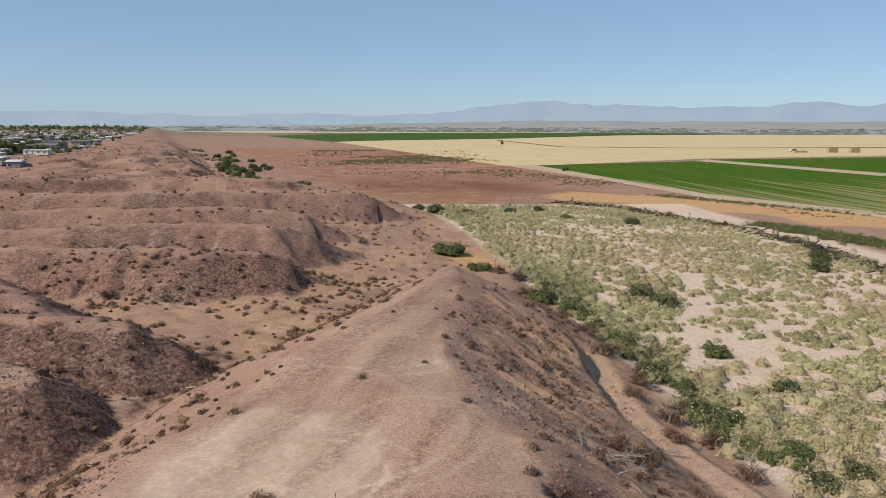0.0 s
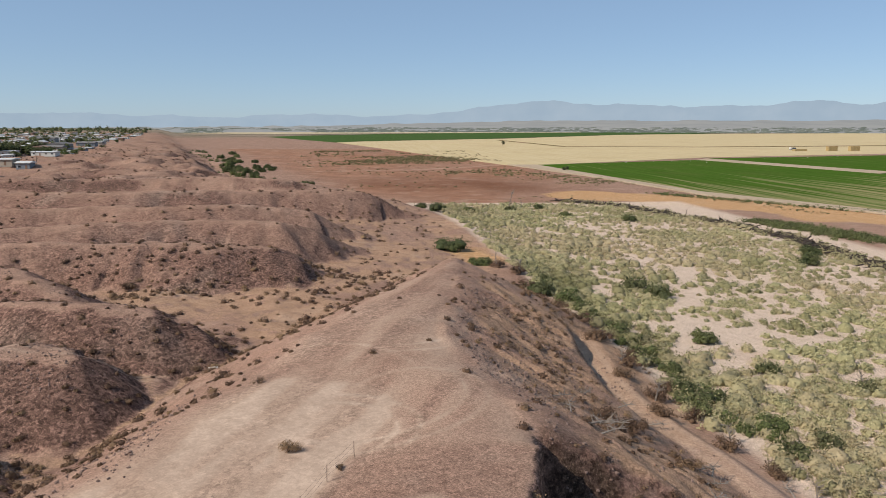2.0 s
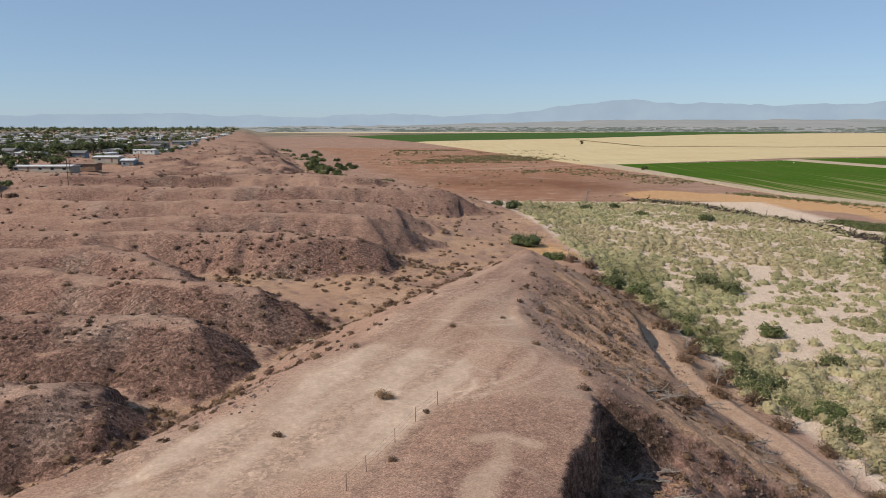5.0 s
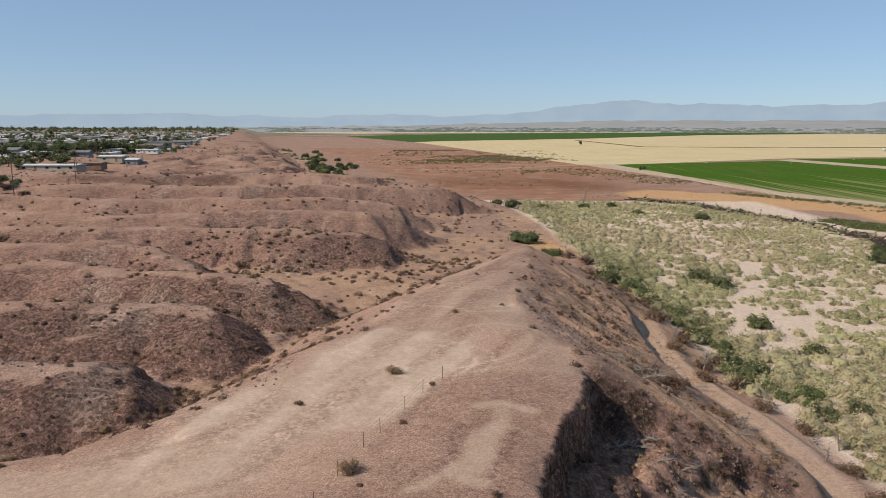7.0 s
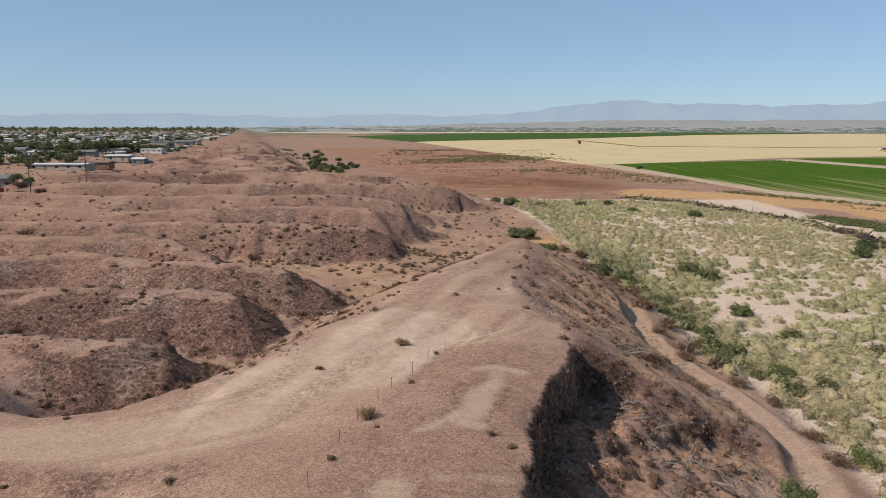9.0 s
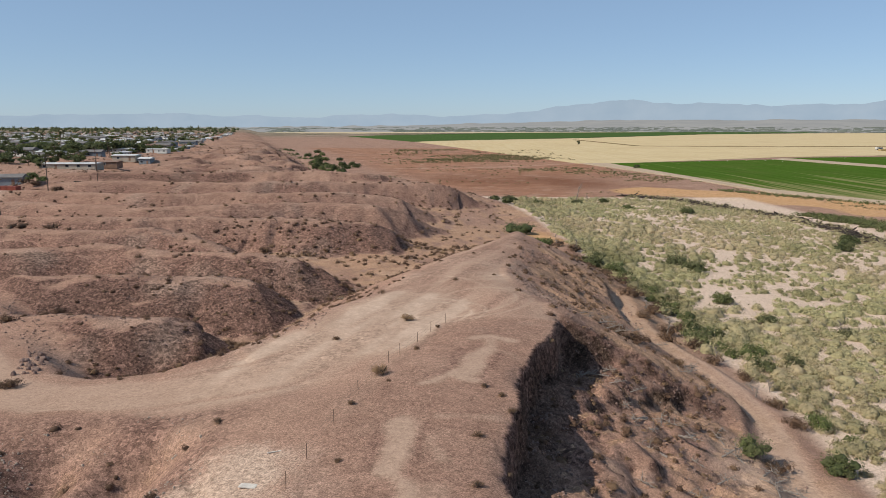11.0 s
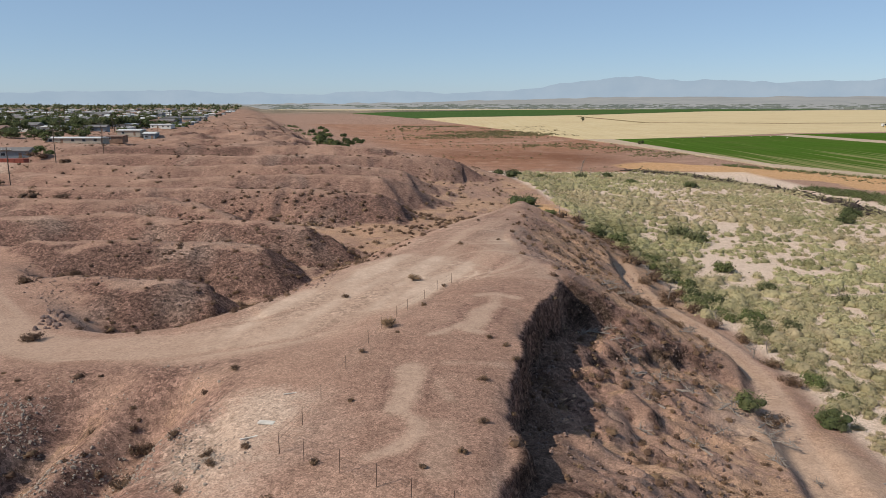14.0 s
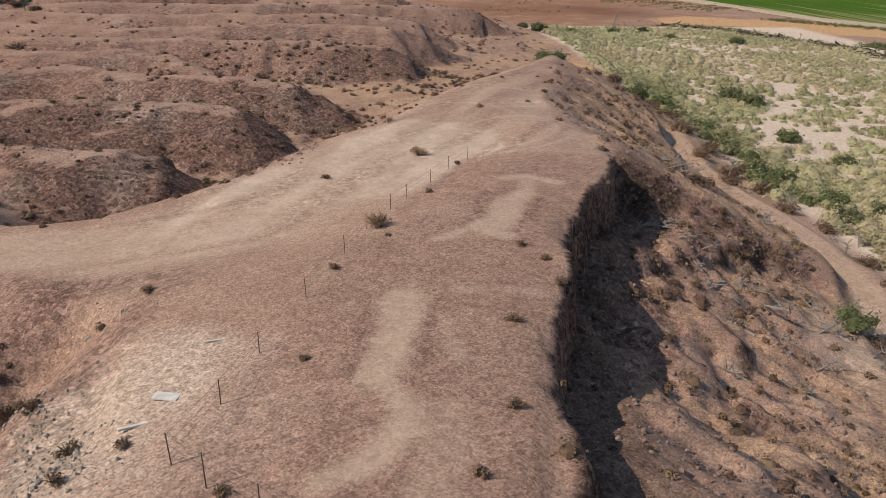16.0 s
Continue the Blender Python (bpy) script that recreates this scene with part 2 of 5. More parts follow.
def ground_material():
    m, tree, shader = material("desert_ground", 0.95)
    shader.inputs["Specular IOR Level"].default_value = 0.03
    broad, middle, fine, pebble = grain(tree, 0.06, 5), grain(tree, 0.5, 5), grain(tree, 3.0, 6, 0.7), grain(tree, 11.0, 3, 0.7)
    c = blend(tree, stretch(tree, broad, 0.3, 0.7), (0.245, 0.163, 0.129), (0.318, 0.221, 0.176))
    c = blend(tree, times(tree, stretch(tree, grain(tree, 0.22, 8, 0.65), 0.45, 0.7), 0.55), c, (0.36, 0.27, 0.215))
    c = blend(tree, times(tree, stretch(tree, middle, 0.42, 0.68), 0.6), c, (0.215, 0.142, 0.112))
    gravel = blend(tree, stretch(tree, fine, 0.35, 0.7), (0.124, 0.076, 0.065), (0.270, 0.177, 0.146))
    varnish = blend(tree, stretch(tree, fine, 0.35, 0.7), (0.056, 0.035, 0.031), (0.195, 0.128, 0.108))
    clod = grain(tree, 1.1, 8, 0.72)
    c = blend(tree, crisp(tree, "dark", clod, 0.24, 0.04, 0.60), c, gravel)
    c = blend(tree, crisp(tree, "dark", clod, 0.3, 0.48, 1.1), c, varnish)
    # shade of the caved edge, painted in as a near-black colour
    c = blend(tree, number(tree, "cliff_shade"), c, blend(tree, stretch(tree, fine, 0.35, 0.7), (0.016, 0.012, 0.010), (0.06, 0.045, 0.036)))
    straw = blend(tree, stretch(tree, middle, 0.35, 0.65), (0.29, 0.197, 0.134), (0.385, 0.272, 0.19))
    c = blend(tree, times(tree, crisp(tree, "straw", clod), 0.8), c, straw)
    red = blend(tree, stretch(tree, broad, 0.35, 0.65), (0.215, 0.115, 0.075), (0.31, 0.185, 0.128))
    c = blend(tree, number(tree, "red"), c, red)
    c = blend(tree, number(tree, "soil_dark"), c, (0.150, 0.072, 0.042))
    ochre = blend(tree, stretch(tree, middle, 0.35, 0.65), (0.40, 0.24, 0.11), (0.50, 0.35, 0.20))
    c = blend(tree, times(tree, crisp(tree, "ochre", broad, 0.8), 0.9), c, ochre)
    rubble = blend(tree, stretch(tree, fine, 0.35, 0.65), (0.24, 0.185, 0.15), (0.50, 0.42, 0.35))
    c = blend(tree, times(tree, crisp(tree, "rubble", clod), 0.85), c, rubble)
    far = blend(tree, stretch(tree, grain(tree, 0.004, 6), 0.4, 0.6), (0.085, 0.095, 0.065), (0.25, 0.225, 0.18))
    c = blend(tree, number(tree, "far"), c, far)
    c = blend(tree, times(tree, stretch(tree, fine, 0.5, 0.72), 0.28), c, (0.17, 0.11, 0.085))
    stony = stretch(tree, number(tree, "dark"), -0.1, 0.7)
    c = blend(tree, times(tree, stretch(tree, pebble, 0.52, 0.66), times(tree, stony, 0.75)), c, (0.115, 0.08, 0.065))
    c = blend(tree, times(tree, stretch(tree, pebble, 0.44, 0.30), 0.28), c, (0.55, 0.44, 0.35))
    sand = blend(tree, stretch(tree, middle, 0.3, 0.75), (0.50, 0.43, 0.36), (0.60, 0.525, 0.45))
    c = blend(tree, number(tree, "sand"), c, sand)
    packed = blend(tree, stretch(tree, middle, 0.3, 0.7), (0.345, 0.268, 0.212), (0.43, 0.342, 0.275))
    c = blend(tree, number(tree, "packed"), c, packed)
    c = blend(tree, times(tree, stretch(tree, number(tree, "packed"), 0.72, 1.05), 0.55), c, blend(tree, stretch(tree, middle, 0.3, 0.7), (0.43, 0.36, 0.30), (0.54, 0.46, 0.39)))
    c = blend(tree, times(tree, stretch(tree, fine, 0.55, 0.75), 0.16), c, (0.2, 0.14, 0.11))
    c = blend(tree, 1.0, c, (1.05, 0.94, 0.865), "MULTIPLY")
    c = blend(tree, stony, c, cells(tree, 3.6, 0.50, 1.42), "MULTIPLY")
    c = blend(tree, times(tree, stony, 0.8), c, cells(tree, 1.3, 0.74, 1.20), "MULTIPLY")
    loose = stretch(tree, number(tree, "packed"), 1.1, 0.0)
    c = blend(tree, times(tree, loose, 0.9), c, cells(tree, 13.0, 0.62, 1.40), "MULTIPLY")
    c = blend(tree, 0.8, c, cells(tree, 5.5, 0.90, 1.10), "MULTIPLY")
    tree.links.new(c, shader.inputs["Base Color"])
    both = blend(tree, 0.25, blend(tree, 0.5, fine, pebble), clod)
    bumped(tree, shader, both, 0.9, 0.14)
    tree.links.new(stony, [n for n in tree.nodes if n.type == "BUMP"][0].inputs["Strength"])
    return m


def field_material(name, a, b, row, angle, stain=None, amount=0.5, low=0.5, high=0.65, size=0.012, straw=None):
    """A crop or stubble with drilled rows and patches."""
    m, tree, shader = material(name, 1.0)
    shader.inputs["Specular IOR Level"].default_value = 0.0
    at = tree.nodes.new("ShaderNodeTexCoord")
    turned = node(tree, "ShaderNodeMapping", Rotation=(0, 0, angle), Scale=(1.0, 0.03, 1.0))
    tree.links.new(at.outputs["Object"], turned.inputs["Vector"])
    rows = node(tree, "ShaderNodeTexNoise", Scale=row, Detail=4.0)
    tree.links.new(turned.outputs[0], rows.inputs["Vector"])
    c = blend(tree, stretch(tree, rows.outputs["Fac"], 0.35, 0.65), a, b)
    if stain:
        c = blend(tree, times(tree, stretch(tree, grain(tree, size, 6), low, high), amount), c, stain)
        c = blend(tree, times(tree, stretch(tree, grain(tree, 0.15, 5), 0.5, 0.7), 0.5 * amount), c, stain)
    if straw:
        # thin rows that failed, more of them towards the near corner
        long = node(tree, "ShaderNodeTexNoise", Scale=row * 0.32, Detail=5.0)
        tree.links.new(turned.outputs[0], long.inputs["Vector"])
        split = tree.nodes.new("ShaderNodeSeparateXYZ")
        tree.links.new(at.outputs["Object"], split.inputs[0])
        more = stretch(tree, split.outputs["Y"], 520.0, 330.0)
        add = tree.nodes.new("ShaderNodeMath")
        add.operation, add.inputs[1].default_value = "MULTIPLY_ADD", 0.24
        tree.links.new(more, add.inputs[0])
        tree.links.new(long.outputs["Fac"], add.inputs[2])
        c = blend(tree, times(tree, stretch(tree, add.outputs[0], 0.60, 0.80), 0.7), c, straw)
    c = blend(tree, times(tree, stretch(tree, grain(tree, 0.6, 4), 0.4, 0.7), 0.3), c, tuple(0.6 * v for v in a))
    c = blend(tree, 1.0, c, (0.78, 0.77, 0.76), "MULTIPLY")
    tree.links.new(c, shader.inputs["Base Color"])
    return m


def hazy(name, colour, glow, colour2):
    """Far ranges, with the haze of miles of air put in as a glow."""
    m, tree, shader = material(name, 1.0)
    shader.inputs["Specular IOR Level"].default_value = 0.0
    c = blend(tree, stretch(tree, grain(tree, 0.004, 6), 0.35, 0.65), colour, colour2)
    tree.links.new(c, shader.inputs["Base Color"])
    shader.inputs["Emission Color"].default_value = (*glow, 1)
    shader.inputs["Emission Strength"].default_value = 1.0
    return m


M_GROUND = ground_material()
M_SCRUB = foliage("scrub_leaves", (0.20, 0.185, 0.085), (0.52, 0.475, 0.26), (0.48, 0.385, 0.24))
M_GREEN = foliage("green_leaves", (0.066, 0.080, 0.033), (0.175, 0.20, 0.07), (0.25, 0.21, 0.12))
M_WEED = foliage("weed_leaves", (0.10, 0.095, 0.042), (0.235, 0.205, 0.095), (0.33, 0.24, 0.13))
M_DRY = foliage("dry_twigs", (0.100, 0.058, 0.038), (0.225, 0.138, 0.085), (0.36, 0.235, 0.13), 0.1)
M_BARK = plain("bark", (0.10, 0.075, 0.06), 0.9, 0.4, 6, bump=0.5)
M_DEAD = plain("dead_wood", (0.25, 0.21, 0.18), 0.9, 0.45, 5, bump=0.5)
M_DARKWOOD = plain("charred_wood", (0.055, 0.042, 0.036), 0.9, 0.45, 3, bump=0.5)
M_STEEL = plain("rusty_steel", (0.17, 0.11, 0.085), 0.7, 0.4, 20, metal=0.4)
M_WIRE = plain("wire", (0.12, 0.09, 0.075), 0.6, 0.3, 20, metal=0.5)
M_BOARD = plain("weathered_board", (0.55, 0.50, 0.44), 0.85, 0.2, 5, bump=0.3)
M_STONE = plain("desert_stone", (0.205, 0.138, 0.114), 0.9, 0.45, 2.5, bump=0.4)
M_PALESTONE = plain("pale_stone", (0.32, 0.26, 0.21), 0.9, 0.35, 2.5, bump=0.4)
M_TAN = field_material("stubble", (0.66, 0.52, 0.30), (0.72, 0.59, 0.37), 0.20, -0.35, (0.58, 0.45, 0.27), 0.5)
M_TAN_FAR = field_material("far_stubble", (0.60, 0.49, 0.33), (0.68, 0.57, 0.40), 0.1, -0.35)
M_CROP = field_material("alfalfa", (0.060, 0.125, 0.018), (0.090, 0.165, 0.026), 0.5, 1.05, (0.12, 0.14, 0.04), 0.5, 0.5, 0.68, straw=(0.46, 0.38, 0.20))
M_CROP_FAR = field_material("far_crop", (0.07, 0.125, 0.04), (0.09, 0.15, 0.05), 0.2, -0.35)
M_ORANGE = field_material("ochre_soil", (0.40, 0.25, 0.12), (0.48, 0.33, 0.18), 0.3, -0.5, (0.52, 0.42, 0.27), 0.9)
M_PALE = field_material("pale_dirt", (0.50, 0.39, 0.28), (0.58, 0.46, 0.34), 0.3, -0.5)
M_WEEDS = field_material("weedy_strip", (0.19, 0.15, 0.075), (0.28, 0.21, 0.11), 0.3, -0.5, (0.30, 0.17, 0.11), 0.8)
# range, far trees and apron: haze painted in as blue-grey emission
M_RANGE = hazy("range_haze_glow", (0.012, 0.012, 0.015), (0.335, 0.43, 0.525), (0.04, 0.036, 0.034))
M_FARTREE = hazy("trees_haze_glow", (0.04, 0.045, 0.03), (0.105, 0.12, 0.115), (0.075, 0.075, 0.05))

M_APRON = hazy("apron_haze_glow", (0.05, 0.045, 0.035), (0.25, 0.262, 0.275), (0.10, 0.088, 0.07))

# ---- the lie of the land ----
# Crests of the spurs that run out of the plateau: x, y, height.
SPURS = [
    [(-70, 86, 14.2), (-60, 84, 13.5), (-47, 81.5, 13.1), (-36, 81, 13.1), (-29.5, 82, 13.0), (-26, 82, 12.2), (-22.5, 84, 9.5)],
    [(-100, 106, 15.3), (-60, 98, 14.0), (-45, 100, 13.7), (-31, 102, 13.6), (-25, 101, 12.9), (-20.5, 104, 9.6)],
    [(-110, 124, 15.5), (-72, 118, 14.4), (-57, 124, 14.3), (-44, 121, 14.1), (-32, 116, 14.1), (-22, 115, 13.8), (-19.5, 116, 12.5), (-16.5, 119, 9.2)],
    [(-110, 146, 15.5), (-69, 138, 14.7), (-55, 141, 14.5), (-47, 137, 14.2), (-40, 130, 13.2), (-34, 124, 11.5)],
    [(-120, 162, 15.7), (-64, 154, 14.8), (-54, 158, 14.7), (-39, 158.5, 14.6), (-26, 157, 14.3), (-16, 158, 13.3), (-10.5, 161, 11.0), (-6, 162, 7.6)],
    [(-130, 184, 15.9), (-66, 170, 15.2), (-51, 174, 15.2), (-39, 179, 15.2), (-27, 182, 15.1), (-17, 182, 14.8), (-11, 185, 12.8), (-4, 191, 7.8)],
    [(-130, 208, 16.0), (-77, 200, 15.7), (-36, 206, 15.5), (-20, 209, 15.0), (-12, 212, 13.0), (-4, 214, 8.0)],
    [(-130, 240, 16.0), (-60, 240, 15.6), (-25, 254, 14.6), (-8, 261, 13.9), (0, 263, 13.2), (6, 264, 10.8), (12, 264, 6.5)],
    [(-140, 280, 16.0), (-100, 288, 15.8), (-73, 294, 15.6), (-41, 297, 15.4), (-25, 297, 14.3), (-12, 301, 9.5)],
]
TRACK_WEST = [(-66, 98, 12.4), (-56, 87, 12.4), (-48.5, 77, 12.5), (-42, 69.5, 12.6), (-36, 62, 12.8), (-30, 59, 13.0), (-22, 59, 13.4), (-14, 62, 14.0), (-7, 70, 14.7), (-2, 82, 14.9)]
TRACK_EAST = [(26, 40, 2.9), (29.5, 58, 3.0), (31.3, 68, 3.0), (33.4, 77, 3.3), (33.4, 86, 3.7), (32.3, 92, 4.1), (29.8, 99, 4.6), (28.5, 107, 5.0), (28.3, 115, 5.3), (29.6, 126, 5.2)]
GULLY_SOUTH = [(-16.8, 51.5, 0.3), (-19, 48, 1.9), (-20.2, 44.5, 3.0), (-21, 36, 3.8), (-21.5, 28, 4.4)]
GULLY_WEST = [(-24.6, 53, 0.4), (-25.0, 48.5, 1.8), (-25.6, 44, 2.8), (-26.5, 36, 3.6), (-27.5, 28, 4.0)]
GULLY_TOWN = [(-152, 326, 0.5), (-138, 318, 4.0), (-119, 308, 5.5), (-108, 322, 5.5), (-112, 348, 4.0), (-120, 372, 1.5)]


def rim_east(y):
    return np.interp(y, [0, 37, 46, 56, 64, 68, 74, 80, 88, 97, 103, 113, 125, 135, 143, 152], [1, 3, 4.0, 5.3, 7.2, 9.4, 11.4, 11.6, 9.4, 8.2, 8.8, 10.8, 13.0, 14.8, 15.2, 14.2])


def rim_west(y):
    return np.interp(y, [0, 40, 50, 56, 64, 74, 85, 93, 113, 122, 135, 144, 152], [-11, -13, -17, -22, -21, -15.0, -10.5, -7.6, -1.6, 3.4, 9.6, 12, 12.8])


def crest(y):
    return np.interp(y, [-20, 20, 36, 60, 80, 96, 112, 124, 134, 141, 147, 156], [4, 12.5, 15.3, 15.8, 15.8, 15.7, 15.5, 15.3, 15.1, 14.7, 12.8, 5.5])


def mesa(x, y):
    """The long gravel-topped ridge with its caved-in east edge."""
    wob = 0.5 * fbm(x * 0 + 3.1, y, 5, 3, 40)
    e, w, top = rim_east(y) + wob, rim_west(y) + 0.6 * fbm(x * 0 + 9.7, y, 9, 3, 43), crest(y)
    across = np.clip((x - w) / np.maximum(e - w, 0.5), 0, 1)
    h = top - 1.5 * (1 - across) ** 2 - 0.7 * across ** 3
    s = x - e
    slope = 0.52 * soft(s, 1.8) - 0.16 * soft(s - 21, 4)
    caved = ramp(77, 73.5, y) * ramp(28, 36, y)
    tall = np.interp(y, [38, 45, 50, 74], [1.4, 2.2, 3.9, 3.9]) * (1 + 0.22 * fbm(x, y, 3, 3, 44))
    drop = tall * ramp(0.0, 0.55, s + 0.34 * fbm(x, y, 2.4, 3, 41)) + 0.40 * soft(s - 1.2, 1.2) + 0.12 * soft(s - 9, 2.5) - 0.34 * soft(s - 19.5, 4)
    h = h - (1 - caved) * slope - caved * drop
    return h - 0.46 * soft(w - x, 2.0)


def foot(y):
    """The line along which the hills give way to the plain."""
    return np.interp(y, [0, 150, 200, 260, 300, 324, 387, 611, 1020, 1531, 4900], [20, 20, 23, 20, 4, -33, -66, -130, -244, -390, -1300])


def spur_heights(x, y):
    """Heights of the rounded spurs, with rills down their flanks."""
    bend_x, bend_y = 1.2 * fbm(x, y, 20, 3, 11), 1.2 * fbm(x, y, 20, 3, 12)
    rill = fbm(x, y, 14, 2, 13)
    out = []
    for n, line in enumerate(SPURS):
        dist, z, along = nearest_on(x + bend_x, y + bend_y, line)
        out.append(z - 0.74 * (np.sqrt(dist * dist + 20) - 4.47) + 0.045 * np.minimum(dist, 8) * np.sin(along * 0.62 + n + 4 * rill))
    return out


def lie(x, y):
    """Height of the ground at x, y (arrays)."""
    d = x - foot(y)
    near = np.interp(d, [-320, -140, -105, -85, -65, -42, -25, -8, 3, 9, 13, 17, 25, 50, 100, 160], [16, 12.4, 10.3, 9.4, 8.8, 8.5, 7.8, 6.7, 5.0, 4.2, 3.4, 2.7, 2.3, 1.5, 0.5, 0])
    steep = np.interp(d, [-120, -60, -22, -8, 4, 16, 34, 70, 120, 160], [16, 15.8, 15.2, 13, 8, 3.6, 1.6, 0.5, 0.1, 0])
    w = ramp(250, 330, y)
    base = near * (1 - w) + steep * w
    base = base + ramp(75, 52, y) * ramp(5, -12, x) * np.maximum(12.4 - base, 0)
    base = base - 1.6 * ramp(130, 230, y) * ramp(10, -5, d) * ramp(-45, -20, d) * (1 - w)
    k = 2.8
    total = np.exp(k * np.clip(base - 8, -20, 20))
    hill = (np.abs(x) < 200) & (y < 340)
    xs, ys = x[hill], y[hill]
    if xs.size:
        lift = np.zeros(xs.shape)
        for h in spur_heights(xs, ys):
            lift += np.exp(k * np.clip(h - 8, -20, 20))
        lift += np.exp(k * np.clip(mesa(xs, ys) - 8, -20, 20)) * ramp(160, 150, ys)
        total[hill] += lift
    h = 8 + np.log(total) / k
    # bluff gullies further on
    cut = ramp(300, 360, y) * ramp(50, 5, d) * ramp(-170, -40, d)
    h = h - cut * ramp(2, 6, h) * (4 * np.abs(fbm(x + 0.3 * y, y, 34, 4, 21, 0.6)) + 6.0 * np.exp(-(fbm(x, 1.3 * y, 46, 3, 23) / 0.17) ** 2) + 2.0 * np.exp(-(fbm(x, 1.2 * y, 24, 3, 24) / 0.16) ** 2))
    wave = np.sin((y + 0.3 * x + 9 * fbm(x, y, 60, 2, 25)) * math.tau / np.interp(y, [300, 700], [27, 48]))
    h = h - ramp(305, 335, y) * ramp(900, 700, y) * ramp(3, 8, h) * ramp(-200, -120, d) * 1.5 * (0.5 + 0.5 * wave) ** 1.5
    rough = ramp(1.2, 5, h) * (y < 900)
    h = h + rough * (0.34 * fbm(x, y, 11, 3, 31) + 0.16 * fbm(x, y, 2.6, 3, 34)) * ramp(1, 0.25, topness(x, y))
    slope_ = ramp(2, 5, x - rim_east(y)) * ramp(31, 22, x) * ramp(140, 120, y) * (y > 30)
    h = h + slope_ * (0.45 * np.abs(fbm(0.16 * (x - 0.7 * y), 0.8 * (y + 0.7 * x), 1.7, 3, 36)) + 0.06 * fbm(x, y, 0.9, 2, 38))
    for line, width in ((GULLY_SOUTH, 2.2), (GULLY_WEST, 2.2), (GULLY_TOWN, 5.0)):
        dist, deep, _ = nearest_on(x, y, line)
        h = h - deep * np.exp(-(dist / width) ** 2)
    for line, inner, outer in ((TRACK_WEST, 3.8, 10.5), (TRACK_EAST, 0.9, 3.2)):
        dist, z, _ = nearest_on(x, y, line)
        pull = ramp(outer, inner, dist)
        h = h * (1 - pull) + z * pull
    return h


def topness(x, y):
    """1 on the flat top of the ridge, 0 elsewhere."""
    return ramp(-0.5, 1.5, rim_east(y) - x) * ramp(-1, 3, x - rim_west(y)) * ramp(150, 138, y) * ramp(30, 36, y)


def at(x, y):
    return float(lie(np.array([float(x)]), np.array([float(y)]))[0])


def steps(inner0, inner1, step, ratio, lo, hi):
    up, s, v = [], step, inner1
    while v < hi:
        v, s = v + s, s * ratio
        up.append(v)
    down, s, v = [], step, inner0
    while v > lo:
        v, s = v - s, s * ratio
        down.append(v)
    return np.array(down[::-1] + list(np.arange(inner0, inner1 + step / 2, step)) + up)


GX = steps(-50, 38, 0.36, 1.046, -5000, 5000)
GY = np.concatenate([np.array([-4500, -3000, -2000, -1200, -700, -400, -220, -120, -70, -45]), np.arange(-30, 32.5, 1.5), steps(33, 125, 0.36, 1.0115, 33, 4990)])
gx, gy = np.meshgrid(GX, GY)
gx, gy = gx.ravel(), gy.ravel()
gz = lie(gx, gy)
nx, ny = len(GX), len(GY)
i, j = np.meshgrid(np.arange(nx - 1), np.arange(ny - 1))
a = (j * nx + i).ravel()
ground_mesh = mesh_of("ground", np.stack([gx, gy, gz], 1), np.stack([a, a + 1, a + 1 + nx, a + nx], 1), True)

# What lies on it: gravel, sand, straw, soil, and painted shade at the caved edge.
slope_x = np.gradient(gz.reshape(ny, nx), GX, axis=1).ravel()
slope_y = np.gradient(gz.reshape(ny, nx), GY, axis=0).ravel()
tilt = np.hypot(slope_x, slope_y)
hills = ramp(3.5, 6, gz) * (gy < 1000)
blot = fbm(gx, gy, 9, 4, 51)
top = topness(gx, gy)
east_slope_ = ramp(0, 4, gx - rim_east(gy)) * ramp(36, 28, gx) * (gy < 150) * (gy > 30)
# spur ends: dark varnish, with some of their shaded side painted in
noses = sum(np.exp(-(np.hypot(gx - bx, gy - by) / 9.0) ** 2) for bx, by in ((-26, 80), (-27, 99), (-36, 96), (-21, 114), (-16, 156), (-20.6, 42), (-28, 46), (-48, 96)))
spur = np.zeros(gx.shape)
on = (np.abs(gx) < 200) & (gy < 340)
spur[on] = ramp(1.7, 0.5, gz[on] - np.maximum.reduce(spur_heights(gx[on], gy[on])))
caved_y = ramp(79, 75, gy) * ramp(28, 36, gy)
# strip below the caved edge where its shadow falls, painted darker
cliff_foot_shade = caved_y * ramp(0, 0.6, gx - rim_east(gy)) * ramp(9, 4, gx - rim_east(gy))
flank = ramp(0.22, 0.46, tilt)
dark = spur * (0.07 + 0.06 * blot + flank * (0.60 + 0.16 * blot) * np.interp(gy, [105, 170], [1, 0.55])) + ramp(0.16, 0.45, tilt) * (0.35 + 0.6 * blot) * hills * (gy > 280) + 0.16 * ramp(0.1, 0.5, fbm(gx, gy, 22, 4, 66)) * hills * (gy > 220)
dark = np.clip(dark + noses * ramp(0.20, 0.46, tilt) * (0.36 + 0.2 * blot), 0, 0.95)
# steep faces and the strip below the caved edge get painted shade
dark = np.clip(dark + east_slope_ * (np.interp(gy, [68, 92], [0.16, -0.02]) + 0.36 * fbm(gx * 0.3 + 0.2 * gy, gy + 0.1 * gx, 3.2, 4, 58)) + 0.34 * cliff_foot_shade + 1.3 * ramp(0.9, 1.6, tilt) * hills, 0, 1.2) * (1 - top)
# the town gully is painted dark for its brush and its shade together
dist_g, _, _ = nearest_on(gx, gy, GULLY_TOWN)
dark = np.maximum(dark, (0.75 + 0.4 * blot) * np.exp(-(dist_g / 7.5) ** 2))
